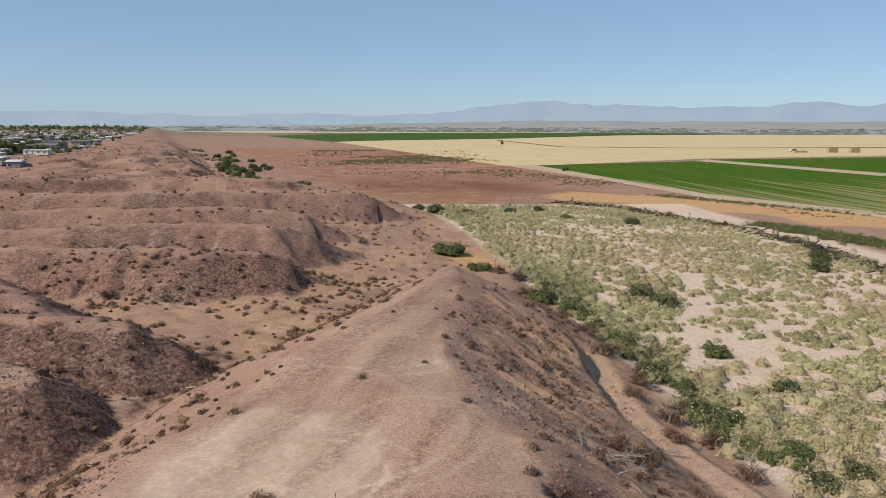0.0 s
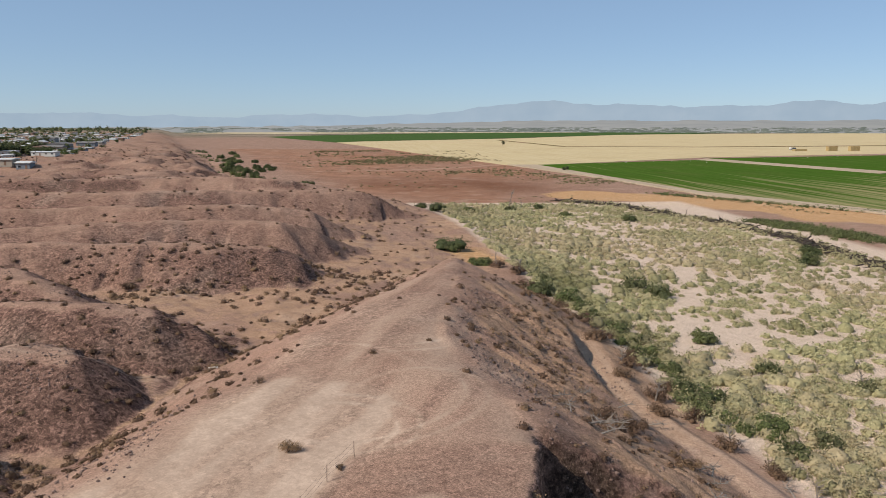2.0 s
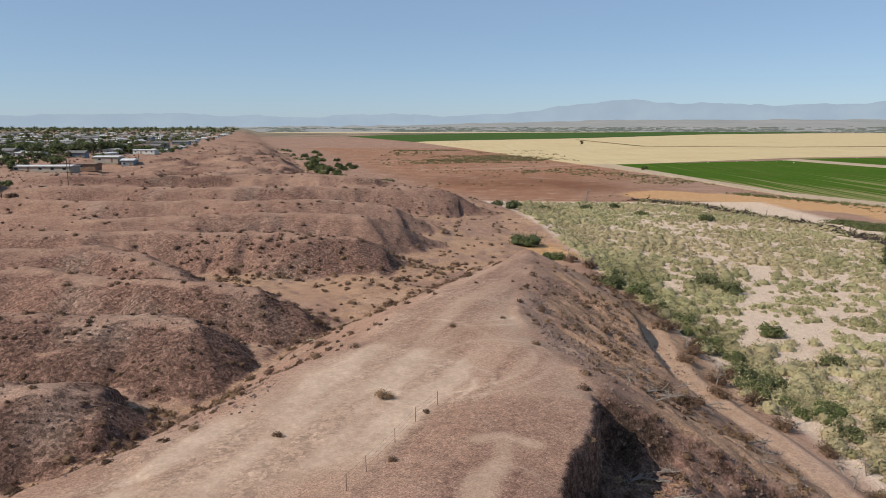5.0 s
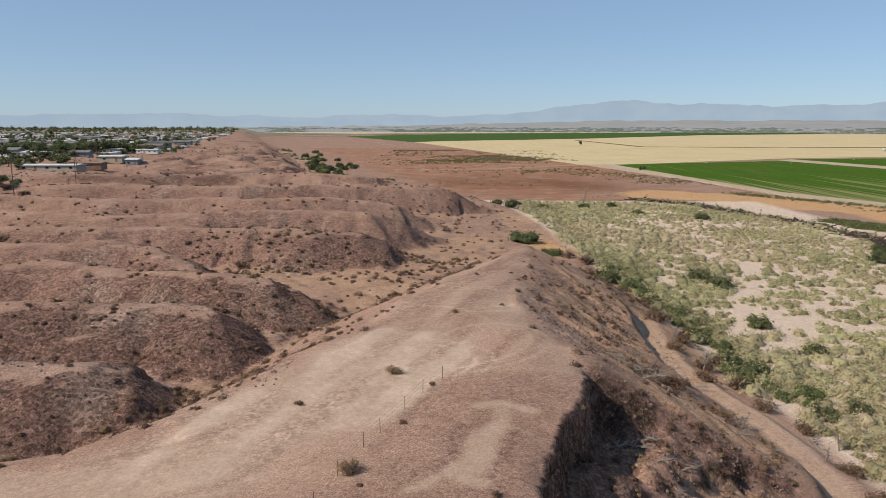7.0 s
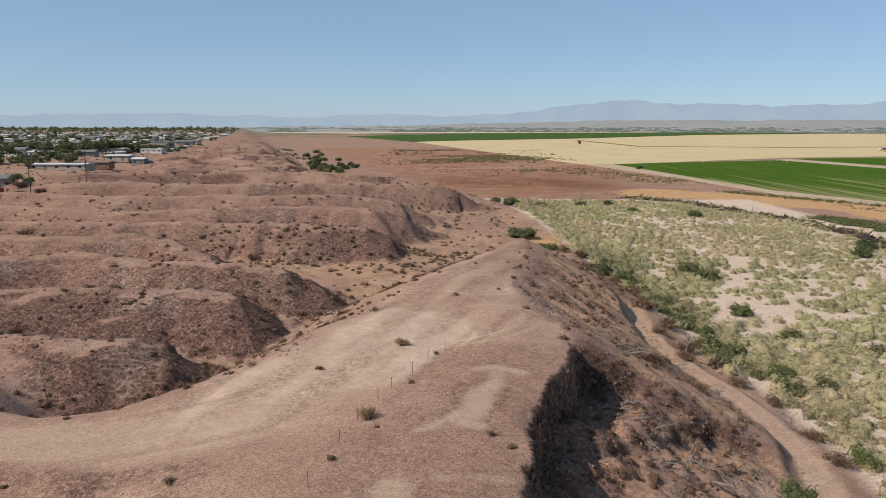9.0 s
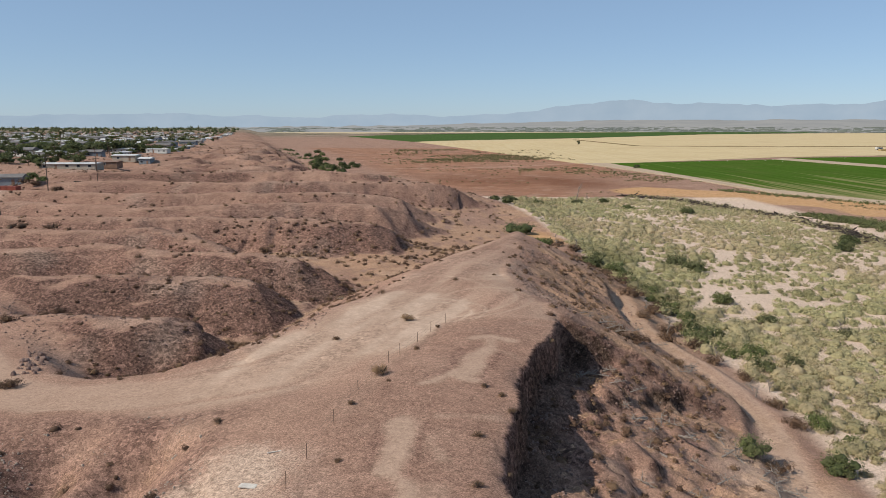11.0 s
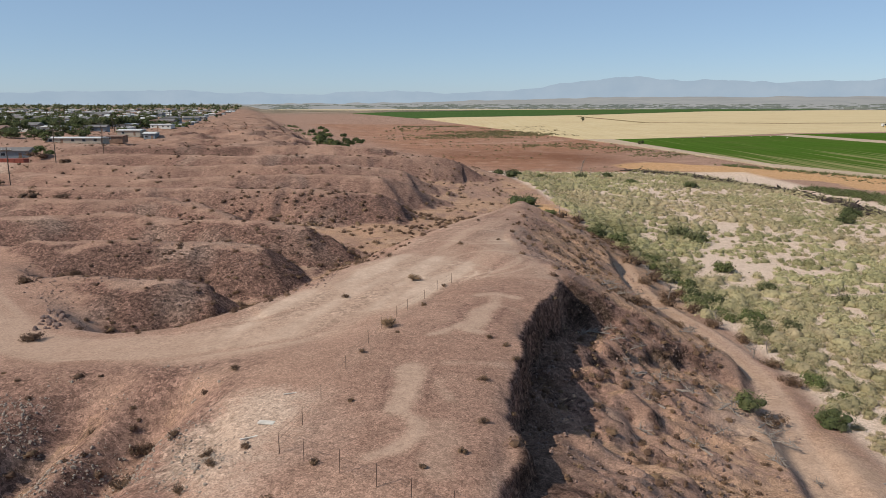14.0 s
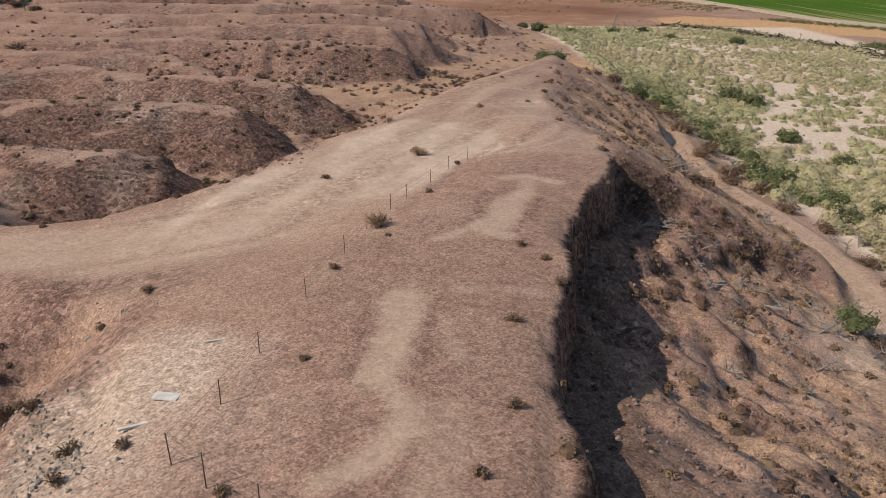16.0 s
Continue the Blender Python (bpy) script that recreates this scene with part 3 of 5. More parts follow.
west_low = ramp(-12.5, -15.5, gx + 1.2 * blot) * ramp(55.5, 53.5, gy + 1.0 * blot) * ramp(-70, -55, gx)
wash_s = nearest_on(gx, gy, GULLY_SOUTH)[0]
wash_w = nearest_on(gx - 1.3, gy, GULLY_WEST)[0]
rills = np.clip(np.exp(-(wash_s / 1.7) ** 2) + np.exp(-(wash_w / 1.6) ** 2), 0, 1) * ramp(56, 51, gy)
dark = np.maximum(dark, west_low * np.clip(0.54 + 0.2 * blot - 0.5 * rills, 0, 1))
# near-black put into the colour for shade on and below the caved edge
cliff_shade = np.clip(ramp(0.9, 1.7, tilt) * east_slope_ + 0.55 * cliff_foot_shade * ramp(5, 2, gx - rim_east(gy)), 0, 1)
dist_w, _, along_w = nearest_on(gx, gy, TRACK_WEST)
dist_e, _, along_e = nearest_on(gx, gy, TRACK_EAST)
d_foot = gx - foot(gy)
valley = ramp(11.8, 9.8, gz) * ramp(0.30, 0.12, tilt) * ramp(14, 2, d_foot) * (gy < 300)
east_slope = ramp(0, 6, gx - rim_east(gy)) * ramp(38, 32, gx) * (gy < 150)
straw = np.clip(valley * (0.68 + 0.6 * blot) + east_slope * (np.interp(gy, [68, 92], [0.34, 0.64]) + 0.5 * fbm(gx * 0.4 + 0.2 * gy, gy, 5, 4, 57)), 0, 0.9)
straw = np.maximum(straw, 0.42 * rills * np.clip(0.8 + 0.5 * blot, 0, 1))
scrub_edge = np.interp(gy, [60, 70, 81, 96, 105, 122, 158, 189, 235, 330], [36.8, 37.5, 38, 38, 35.5, 35.5, 34, 31, 30, 18])
flat = ramp(-2, 1, gx - scrub_edge) * ramp(5.5, 4.2, gz) * (gy < 345) * (gx < 140)
rut = np.exp(-((np.abs(dist_e) - 0.9) / 0.45) ** 2)
sand = np.clip(flat * 0.85 + 0.2 * rut * np.interp(gy, [70, 126, 132], [1, 0.7, 0]), 0, 1)
pan = np.clip(1.6 * np.exp(-(((gx - 25 + 0.1 * (gy - 198)) / 6.5) ** 2 + ((gy - 198) / 17) ** 2)) + 0.25 * blot - 0.2, 0, 1)
sand = sand * (1 - pan)
sand = np.maximum(sand, 0.55 * np.clip(1.3 * np.exp(-((gx + 128) / 9.0) ** 2 - ((gy - 203) / 10.0) ** 2) + 0.4 * blot - 0.2, 0, 1))
streak = fbm(dist_w * 1.1 + 0.6 * fbm(gx, gy, 12, 2, 63), along_w * 0.06, 1.0, 3, 62)
wide = np.interp(gx, [-44, -34, -22, -14], [2.6, 3.4, 5.0, 7.0])
packed = ramp(wide + np.interp(gx, [-40, -22], [0.5, 2.0]) * blot, np.interp(gx, [-44, -22], [1.4, 2.2]), dist_w) * ramp(0.55, 0.35, tilt) * (0.82 + 0.5 * streak)
packed = np.maximum(packed, 0.7 * ramp(1.9, 0.7, dist_e + 0.5 * blot) * np.interp(gy, [50, 70, 85, 128, 140], [1, 0.9, 0.4, 0.25, 0]))
packed = np.maximum(packed, 0.8 * np.clip(1.25 * np.exp(-((gx - 31) / 5.0) ** 2 - ((gy - 56) / 8.5) ** 2) + 0.3 * blot - 0.15, 0, 1) * ramp(7, 4.5, gz))
arcs = sum(np.exp(-((np.hypot(gx - cx, gy - cy) - r) / 0.22) ** 2) * ramp(0.2, 0.6, np.sin(np.arctan2(gy - cy, gx - cx) * 1.0 + ph))
           for cx, cy, r, ph in ((-1.5, 78, 4.4, 1.2), (-1.5, 78, 5.9, 1.2), (0, 84, 8, 2.4), (0, 84, 9.6, 2.4), (5, 82, 6, 0.3), (-6, 86, 11, 0.1), (3, 100, 6, 2.0), (3, 100, 7.6, 2.0)))
packed = np.clip(packed + top * ramp(66, 80, gy) * ramp(135, 110, gy) * 0.2 * (1 + blot), 0, 0.6)
packed = np.clip(packed + 0.5 * arcs * top, 0, 1)
rubble = np.clip(np.exp(-(((gx + 13.8) / 4.6) ** 2 + ((gy - 42.5) / 6.5) ** 2)) * (0.7 + 0.6 * blot), 0, 0.8)


def stroke(line, width):
    d, _, _ = nearest_on(gx, gy, [(px, py, 0) for px, py in line])
    return ramp(width + 0.35, width - 0.35, d + 0.25 * fbm(gx, gy, 1.2, 2, 61))


# The scraped figure on the ridge: cleared of its dark stones.
glyph = np.maximum.reduce([
    stroke([(2.7, 67.3), (4.3, 67.8), (5.8, 66.9)], 0.65), stroke([(4.1, 66.8), (3.9, 64)], 0.55), stroke([(3.7, 64.2), (2.7, 62), (2.0, 58.6)], 0.85), stroke([(1.2, 58.3), (2.3, 57.2)], 0.6),
    stroke([(1.3, 58.8), (-0.2, 57.3), (-1.4, 56.2)], 0.36), 0.5 * stroke([(4.6, 64.2), (5.8, 63.2), (6.4, 61.6)], 0.25), 0.6 * stroke([(-0.2, 50.6), (3.4, 50.9)], 0.3),
    stroke([(-2.45, 49.7), (-2.5, 47), (-2.95, 43.4)], 0.85), 0.8 * stroke([(-0.7, 47.3), (0.1, 44.8)], 0.26), stroke([(-2.4, 42.6), (-1.75, 41.3), (-1.9, 39.8), (-2.9, 38.7), (-4.0, 37.9)], 0.42),
    0.45 * stroke([(-0.3, 41.2), (-0.7, 36.5)], 0.8)])
edge = np.maximum.reduce([stroke([(1.7, 64.2), (0.8, 61.0), (0.4, 58.8), (-0.8, 57.8)], 0.45), stroke([(5.0, 63.6), (3.7, 61.0), (3.1, 58.6), (2.9, 56.2)], 0.5), stroke([(-3.7, 49.8), (-3.9, 43.6)], 0.4), stroke([(-1.4, 49), (-1.6, 44.5)], 0.4)])
edge = np.maximum(0, edge - glyph)
fence_x = np.interp(gy, [36, 75], [-9.6, 0.3])
fenced = top * ramp(75, 73, gy) * ramp(-0.5, 0.8, gx - fence_x)
comb = fbm(0.9 * gx - 0.35 * gy, 0.12 * (0.35 * gx + 0.9 * gy), 2.2, 4, 67)
dark = np.clip(dark + top * (1 - fenced) * np.clip(0.10 + 0.5 * comb, 0, 0.3) * ramp(56, 66, gy), 0, 1.3)
packed = np.clip(packed + top * (1 - fenced) * 0.4 * np.clip(-comb, 0, 1) * ramp(56, 66, gy), 0, 1)
dark = np.clip(dark + (0.13 + 0.06 * blot) * fenced * (1 - glyph) + 0.24 * edge * top, 0, 1)
packed = np.clip(packed + 0.20 * top * ramp(0.6, -0.8, gx - fence_x) * ramp(46, 52, gy) * ramp(90, 76, gy) * (0.85 + 0.35 * blot), 0, 0.95) * (1 - 0.75 * fenced)
packed = np.maximum(packed, 0.70 * glyph * top)
soil = ramp(40, 90, d_foot) * (gy > 335) * (gy < 1100) * ramp(0, 40, np.interp(gy, [330, 470, 660, 1050], [150, 150, 150, 60]) - gx)
ruts = np.maximum(stroke([(-33, 103), (-27, 101.6), (-23.5, 102.2), (-19, 104.5)], 0.25), stroke([(-33, 104.6), (-27, 103.2), (-23.5, 103.8), (-19, 106)], 0.25))
wheel = np.maximum.reduce([stroke([(px + off, py, 0)[:2] for px, py in line], 0.22) for line in (((-15, 61), (-7, 73), (-1, 88), (4, 104), (9.5, 126)), ((-20, 58), (-9, 66), (-3, 78), (6, 92), (11.5, 112))) for off in (0, 1.7)])
packed = np.maximum(packed, np.maximum(0.6 * ruts, 0.4 * wheel * (1 - fenced) * ramp(-0.2, 0.3, fbm(gx, gy, 9, 2, 65) + 0.15)))
packed = np.maximum(packed, 0.45 * stroke([(-34, 573), (30, 590), (79, 620), (135, 670)], 4.0))
red = np.clip(soil * (1 - 0.7 * ramp(45, 85, gx) * ramp(520, 440, gy)) * (0.85 + 0.3 * fbm(gx, gy, 60, 3, 71)), 0, 1)
soil_dark = soil * np.exp(-((gx - 45) / 55.0) ** 2 - ((gy - 470 + 0.3 * gx) / 60.0) ** 2) * (0.8 + 0.5 * fbm(gx, gy, 40, 3, 74))
ochre_d, _, _ = nearest_on(gx, gy, [(110, 375, 0), (140, 352, 0), (166, 318, 0), (184, 284, 0), (215, 240, 0)])
ochre = 0.9 * ramp(30, 12, ochre_d + 8 * fbm(gx, gy, 25, 3, 73)) * (gx < 240)
ochre = np.maximum(ochre, 0.62 * pan)
far = ramp(1700, 2700, np.hypot(gx, gy)) * 0.9
for key, values in (("dark", dark), ("straw", straw), ("sand", sand), ("red", red), ("rubble", rubble), ("packed", packed), ("ochre", ochre), ("cliff_shade", cliff_shade), ("soil_dark", soil_dark), ("far", far)):
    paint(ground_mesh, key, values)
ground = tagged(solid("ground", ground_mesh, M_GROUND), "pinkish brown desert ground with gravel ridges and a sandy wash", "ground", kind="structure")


# ---- fields on the plain ----
def field(name, ring, material_, z, label):
    bm = bmesh.new()
    under = [bm.verts.new((x, y, z - 0.6)) for x, y in ring]
    over = [bm.verts.new((x, y, z)) for x, y in ring]
    bm.faces.new(over)
    for k in range(len(ring)):
        m = (k + 1) % len(ring)
        bm.faces.new((under[k], under[m], over[m], over[k]))
    bmesh.ops.recalc_face_normals(bm, faces=bm.faces)
    bmesh.ops.triangulate(bm, faces=bm.faces[:])
    return tagged(part(name, bm, material_), label, "field", kind="structure")


field("field_1", [(-58, 1480), (118, 645), (142, 640), (356, 770), (620, 845), (1500, 1300), (2300, 2900), (1411, 2790), (880, 2520), (350, 1860), (-8, 1570)], M_TAN, 0.30, "pale straw-yellow stubble field cut into wide bays")
field("field_2", [(144, 643), (317, 712), (352, 505), (800, 690), (640, 420), (206, 300), (170, 386), (160, 490)], M_CROP, 0.5, "dark green irrigated crop with thin straw-coloured rows")
field("field_3", [(340, 742), (600, 800), (1500, 1180), (900, 720), (376, 522)], M_CROP, 0.52, "dark green irrigated crop beyond a dirt lane")
field("field_4", [(-285, 2200), (-60, 1480), (-4, 1575), (350, 1880), (880, 2540), (1510, 2980), (1600, 3480), (213, 3040), (-176, 2460)], M_CROP_FAR, 0.6, "long strip of dark green crop far off on the plain")
field("field_5", [(118, 645), (143, 643), (158, 490), (168, 386), (203, 300), (250, 230), (240, 226), (196, 289), (162, 364), (149, 478)], M_PALE, 0.70, "pale dusty dirt lane along the field edge")
field("field_6", [(317, 712), (340, 742), (376, 522), (352, 505)], M_PALE, 0.62, "pale dirt lane between two crops")
field("field_7", [(-779, 3174), (-314, 2897), (213, 3060), (1560, 3490), (1500, 3700), (-800, 3700)], M_TAN_FAR, 0.9, "pale far field below the hazy range")
field("field_8", [(505, 1108), (517, 1122), (840, 1160), (1200, 1230), (1200, 1210), (840, 1140)], M_WEEDS, 0.75, "thin brown bank across the stubble")
field("field_9", [(286, 1652), (296, 1660), (312, 1165), (430, 1140), (517, 1115), (505, 1105), (420, 1128), (302, 1158)], M_WEEDS, 0.7, "thin dirt line between bays of stubble")


# ---- far ranges ----
def ring_mesh(name, bearings, rows, material_, label, category):
    """A slope seen from the south: rows of (radius, height) functions over the bearing in degrees."""
    b = np.radians(bearings)
    verts = np.concatenate([np.stack([r * np.sin(b), r * np.cos(b), h + 0 * b], 1) for r, h in rows])
    n = len(b)
    i, j = np.meshgrid(np.arange(n - 1), np.arange(len(rows) - 1))
    a = (j * n + i).ravel()
    me = mesh_of(name, verts, np.stack([a, a + 1, a + 1 + n, a + n], 1), True)
    return tagged(solid(name, me, material_), label, category, kind="structure")


bearing = np.linspace(-62, 62, 500)
zero = np.zeros(500)
low = np.interp(bearing, [-20, -4, 12], [0.35, 0.5, 1.0])
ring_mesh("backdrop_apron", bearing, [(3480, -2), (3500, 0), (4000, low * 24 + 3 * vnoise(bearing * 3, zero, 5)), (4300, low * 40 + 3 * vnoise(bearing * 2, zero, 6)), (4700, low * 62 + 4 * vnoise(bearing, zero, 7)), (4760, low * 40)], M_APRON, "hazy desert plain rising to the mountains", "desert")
tops = 4 + 0.92 * np.interp(bearing, [-62, -40, -33, -26, -20, -15, -10, -5, -4, 0, 4, 7, 8.5, 11.5, 15, 18, 22, 27, 29.5, 32, 33, 35, 40, 46, 62],
                 [60, 66, 76, 108, 110, 96, 88, 104, 108, 92, 112, 128, 158, 182, 186, 170, 158, 150, 156, 180, 186, 164, 182, 170, 150])
rough_top = tops + 9 * fbm(bearing, zero, 1.6, 5, 81)
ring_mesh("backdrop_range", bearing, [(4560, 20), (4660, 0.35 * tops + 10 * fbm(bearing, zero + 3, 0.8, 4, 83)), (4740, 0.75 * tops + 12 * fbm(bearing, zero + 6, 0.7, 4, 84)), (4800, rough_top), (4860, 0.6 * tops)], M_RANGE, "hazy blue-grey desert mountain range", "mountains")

# ---- plants ----
rng = np.random.default_rng(7)
WASH = [(67, 278, 0), (72, 237, 0), (66, 200, 0), (68, 176, 0), (55, 150, 0), (53, 134, 0), (51, 117, 0)]


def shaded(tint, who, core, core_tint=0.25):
    """The tint of each vertex; shade inside a bush is put into its darker core."""
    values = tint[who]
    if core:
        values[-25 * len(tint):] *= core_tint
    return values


def stuff(name, verts, faces, who, tint, dry, material_, label, category, core=True, core_tint=0.25):
    me = mesh_of(name, verts, faces, True)
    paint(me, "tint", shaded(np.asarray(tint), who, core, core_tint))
    paint(me, "dryness", np.asarray(dry)[who])
    return tagged(solid(name, me, material_), label, category, kind="stuff")


def sown(n, x0, x1, y0, y1, keep):
    x, y = rng.uniform(x0, x1, n), rng.uniform(y0, y1, n)
    k = rng.uniform(0, 1, n) < keep(x, y)
    return x[k], y[k]


def scrub_share(x, y):
    """How thickly the wash is grown."""
    left = np.interp(y, [60, 70, 81, 96, 105, 122, 158, 189, 235, 330], [36.8, 37.5, 38, 38, 35.5, 35.5, 34, 31, 30, 18])
    right = np.interp(y, [60, 190, 230, 262, 290, 330, 352], [128, 121, 122, 122, 116, 108, 88])
    d, _, _ = nearest_on(x, y, WASH)
    bare = np.maximum(ramp(7.5, 3.0, d + 3.5 * fbm(x, y, 9, 3, 91)), np.exp(-(((x - 108) / 12) ** 2 + ((y - 192) / 10) ** 2)))
    bare = np.maximum(bare, 0.75 * ramp(0.28, 0.6, fbm(x, y, 15, 3, 95)))
    bare = np.maximum(bare, 0.95 * ramp(-0.2, 0.2, fbm(x, y, 4.2, 2, 96)) * ramp(38, 44, x))
    bare = bare * np.interp(y, [85, 130], [0.35, 1.0])
    return ramp(-1, 2, x - left) * ramp(-1, 2, right - x) * (1 - 0.86 * bare) * ramp(345, 325, y)


x, y = sown(17500, 28, 128, 58, 348, scrub_share)
n = len(x)
size = (0.26 + 0.74 * rng.uniform(0, 1, n) ** 1.7) * 1.6 * (1 + 0.35 * fbm(x, y, 20, 2, 97)) * np.interp(y, [60, 350], [1.15, 1.2])
count = np.interp(y, [60, 110, 160, 240, 350], [280, 130, 52, 26, 18]).astype(int)
tint = np.clip(0.72 + 0.33 * fbm(x, y, 14, 2, 98) + rng.normal(0, 0.16, n) - 0.35 * np.exp(-((x - 38) / 4.5) ** 2), 0, 1)
dry = np.clip(0.30 + 0.5 * fbm(x, y, 24, 2, 99) + rng.normal(0, 0.2, n), 0, 1)
v, f, who = leaf_cloud(np.stack([x, y, lie(x, y)], 1), size, size * rng.uniform(0.6, 1.0, n), count, np.interp(y, [60, 130, 350], [0.085, 0.15, 0.29]), rng, core=0.66)
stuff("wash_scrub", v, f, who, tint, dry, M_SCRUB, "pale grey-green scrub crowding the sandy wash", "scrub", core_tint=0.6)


def tuft_share(x, y):
    h = lie(x, y)
    d = x - foot(y)
    low = ramp(12.3, 9.8, h) * (d < 10)
    high = ramp(11, 13, h) * np.interp(y, [60, 120, 160, 320], [0.25, 0.35, 0.65, 0.8])
    keep = np.clip(0.75 * low + high, 0, 1) * (1 - 0.97 * topness(x, y)) * ramp(2, 6, h)
    for line in (TRACK_WEST, TRACK_EAST):
        keep = keep * ramp(3, 6, nearest_on(x, y, line)[0])
    return keep * np.maximum(0.22, ramp(-0.2, 0.35, fbm(x, y, 8, 3, 103) + 0.3))


x, y = sown(4200, -48, 32, 34, 170, tuft_share)
x2, y2 = sown(3600, -170, 22, 60, 320, tuft_share)
x3, y3 = sown(2200, -260, -40, 300, 700, lambda x, y: ramp(4, 10, lie(x, y)) * 0.55)
x4, y4 = sown(1500, -34, 14, 58, 146, lambda x, y: (ramp(1.5, -5, x - rim_west(y)) * ramp(-20, -8, x - rim_west(y)) * 0.4 + 0.02 * topness(x, y)) * ramp(4, 7, nearest_on(x, y, TRACK_WEST)[0]))
x, y = np.concatenate([x, x2, x3, x4]), np.concatenate([y, y2, y3, y4])
n = len(x)
size = (0.16 + 0.5 * rng.uniform(0, 1, n) ** 2.2) * np.interp(y, [60, 200, 700], [0.95, 1.35, 2.0]) * (1 + 0.25 * ramp(12, 10, lie(x, y)))
count = np.interp(y, [50, 100, 180, 300, 700], [120, 90, 50, 26, 14]).astype(int)
v, f, who = leaf_cloud(np.stack([x, y, lie(x, y)], 1), size, size * rng.uniform(0.5, 1.0, n), count, np.interp(y, [50, 120, 300, 700], [0.05, 0.085, 0.17, 0.4]), rng, core=0.6)
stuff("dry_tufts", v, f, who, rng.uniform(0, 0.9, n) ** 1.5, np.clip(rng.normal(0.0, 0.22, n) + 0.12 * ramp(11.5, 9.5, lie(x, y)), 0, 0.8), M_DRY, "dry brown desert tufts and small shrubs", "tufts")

# dry grass and shrubs on the east slope below the caved edge
x, y = sown(2000, 9, 36, 40, 142, lambda x, y: ramp(1.5, 5, x - rim_east(y)) * ramp(2, 4, nearest_on(x, y, TRACK_EAST)[0]) * ramp(-0.25, 0.3, fbm(x, y, 5, 3, 107)) * 0.8 * (1 - 0.95 * np.exp(-((x - 29.5) / 5.5) ** 2 - ((y - 57) / 9) ** 2)))
n = len(x)
size = rng.uniform(0.2, 0.75, n) ** 1.8
v, f, who = leaf_cloud(np.stack([x, y, lie(x, y)], 1), size, size * rng.uniform(0.7, 1.2, n), np.full(n, 60), np.full(n, 0.055), rng, core=0.3)
stuff("slope_brush", v, f, who, rng.uniform(0.1, 1.0, n), np.clip(rng.normal(0.28, 0.3, n), 0, 1), M_DRY, "dry brown brush on the gravel slope", "brush")

# weeds on the fallow soil, in two drifts, a hedge line and a fringe of the ochre strip
def drift(x, y, line, width, seed):
    d, _, _ = nearest_on(x, y, line)
    return ramp(width, 0.35 * width, d + 0.5 * width * fbm(x, y, 18, 3, seed)) * ramp(-0.6, 0.1, fbm(x, y, 7, 3, seed + 1))


def weed_share(x, y):
    a = drift(x, y, [(8, 700, 0), (45, 790, 0), (75, 745, 0)], 46, 111)
    b = drift(x, y, [(66, 560, 0), (98, 560, 0), (125, 505, 0), (140, 462, 0)], 26, 113)
    c = drift(x, y, [(-61, 990, 0), (19, 991, 0)], 12, 115)
    e = drift(x, y, [(155, 390, 0), (161, 370, 0), (170, 321, 0), (176, 296, 0)], 5, 117)
    g = 0.06 * ramp(0.1, 0.4, fbm(x, y, 40, 3, 119)) * (y > 330) * (x < 130) * (x > foot(y) + 40)
    return np.maximum.reduce([a, b, c, e, g])


x, y = sown(30000, -70, 185, 285, 1000, weed_share)
n = len(x)
size = rng.uniform(0.5, 1.2, n) * np.interp(y, [300, 1000], [0.6, 2.0])
v, f, who = leaf_cloud(np.stack([x, y, lie(x, y)], 1), size, size * rng.uniform(0.5, 0.8, n), np.full(n, 26), 0.22 * size, rng, core=0.6)
stuff("field_weeds", v, f, who, rng.uniform(0, 1, n), np.clip(rng.normal(0.2, 0.3, n), 0, 1), M_WEED, "olive and straw-coloured weeds drifting over fallow soil", "weeds")

y = 335 + 620 * rng.uniform(0, 1, 420) ** 1.2
x = foot(y) + 22 + rng.normal(0, 7, 420) + 8 * fbm(y, y * 0, 60, 2, 121)
k = rng.uniform(0, 1, 420) < ramp(-0.1, 0.3, fbm(y, y * 0, 70, 2, 123) + 0.1)
x, y = x[k], y[k]
n = len(x)
size = rng.uniform(0.8, 2.4, n)
v, f, who = leaf_cloud(np.stack([x, y, lie(x, y)], 1), size, size * rng.uniform(0.7, 1.2, n), np.full(n, 70), 0.17 * size, rng, core=0.65)
stuff("bluff_brush", v, f, who, rng.uniform(0, 0.7, n), np.clip(rng.normal(0.1, 0.25, n), 0, 1), M_GREEN, "dark green brush along the foot of the bluff", "brush")


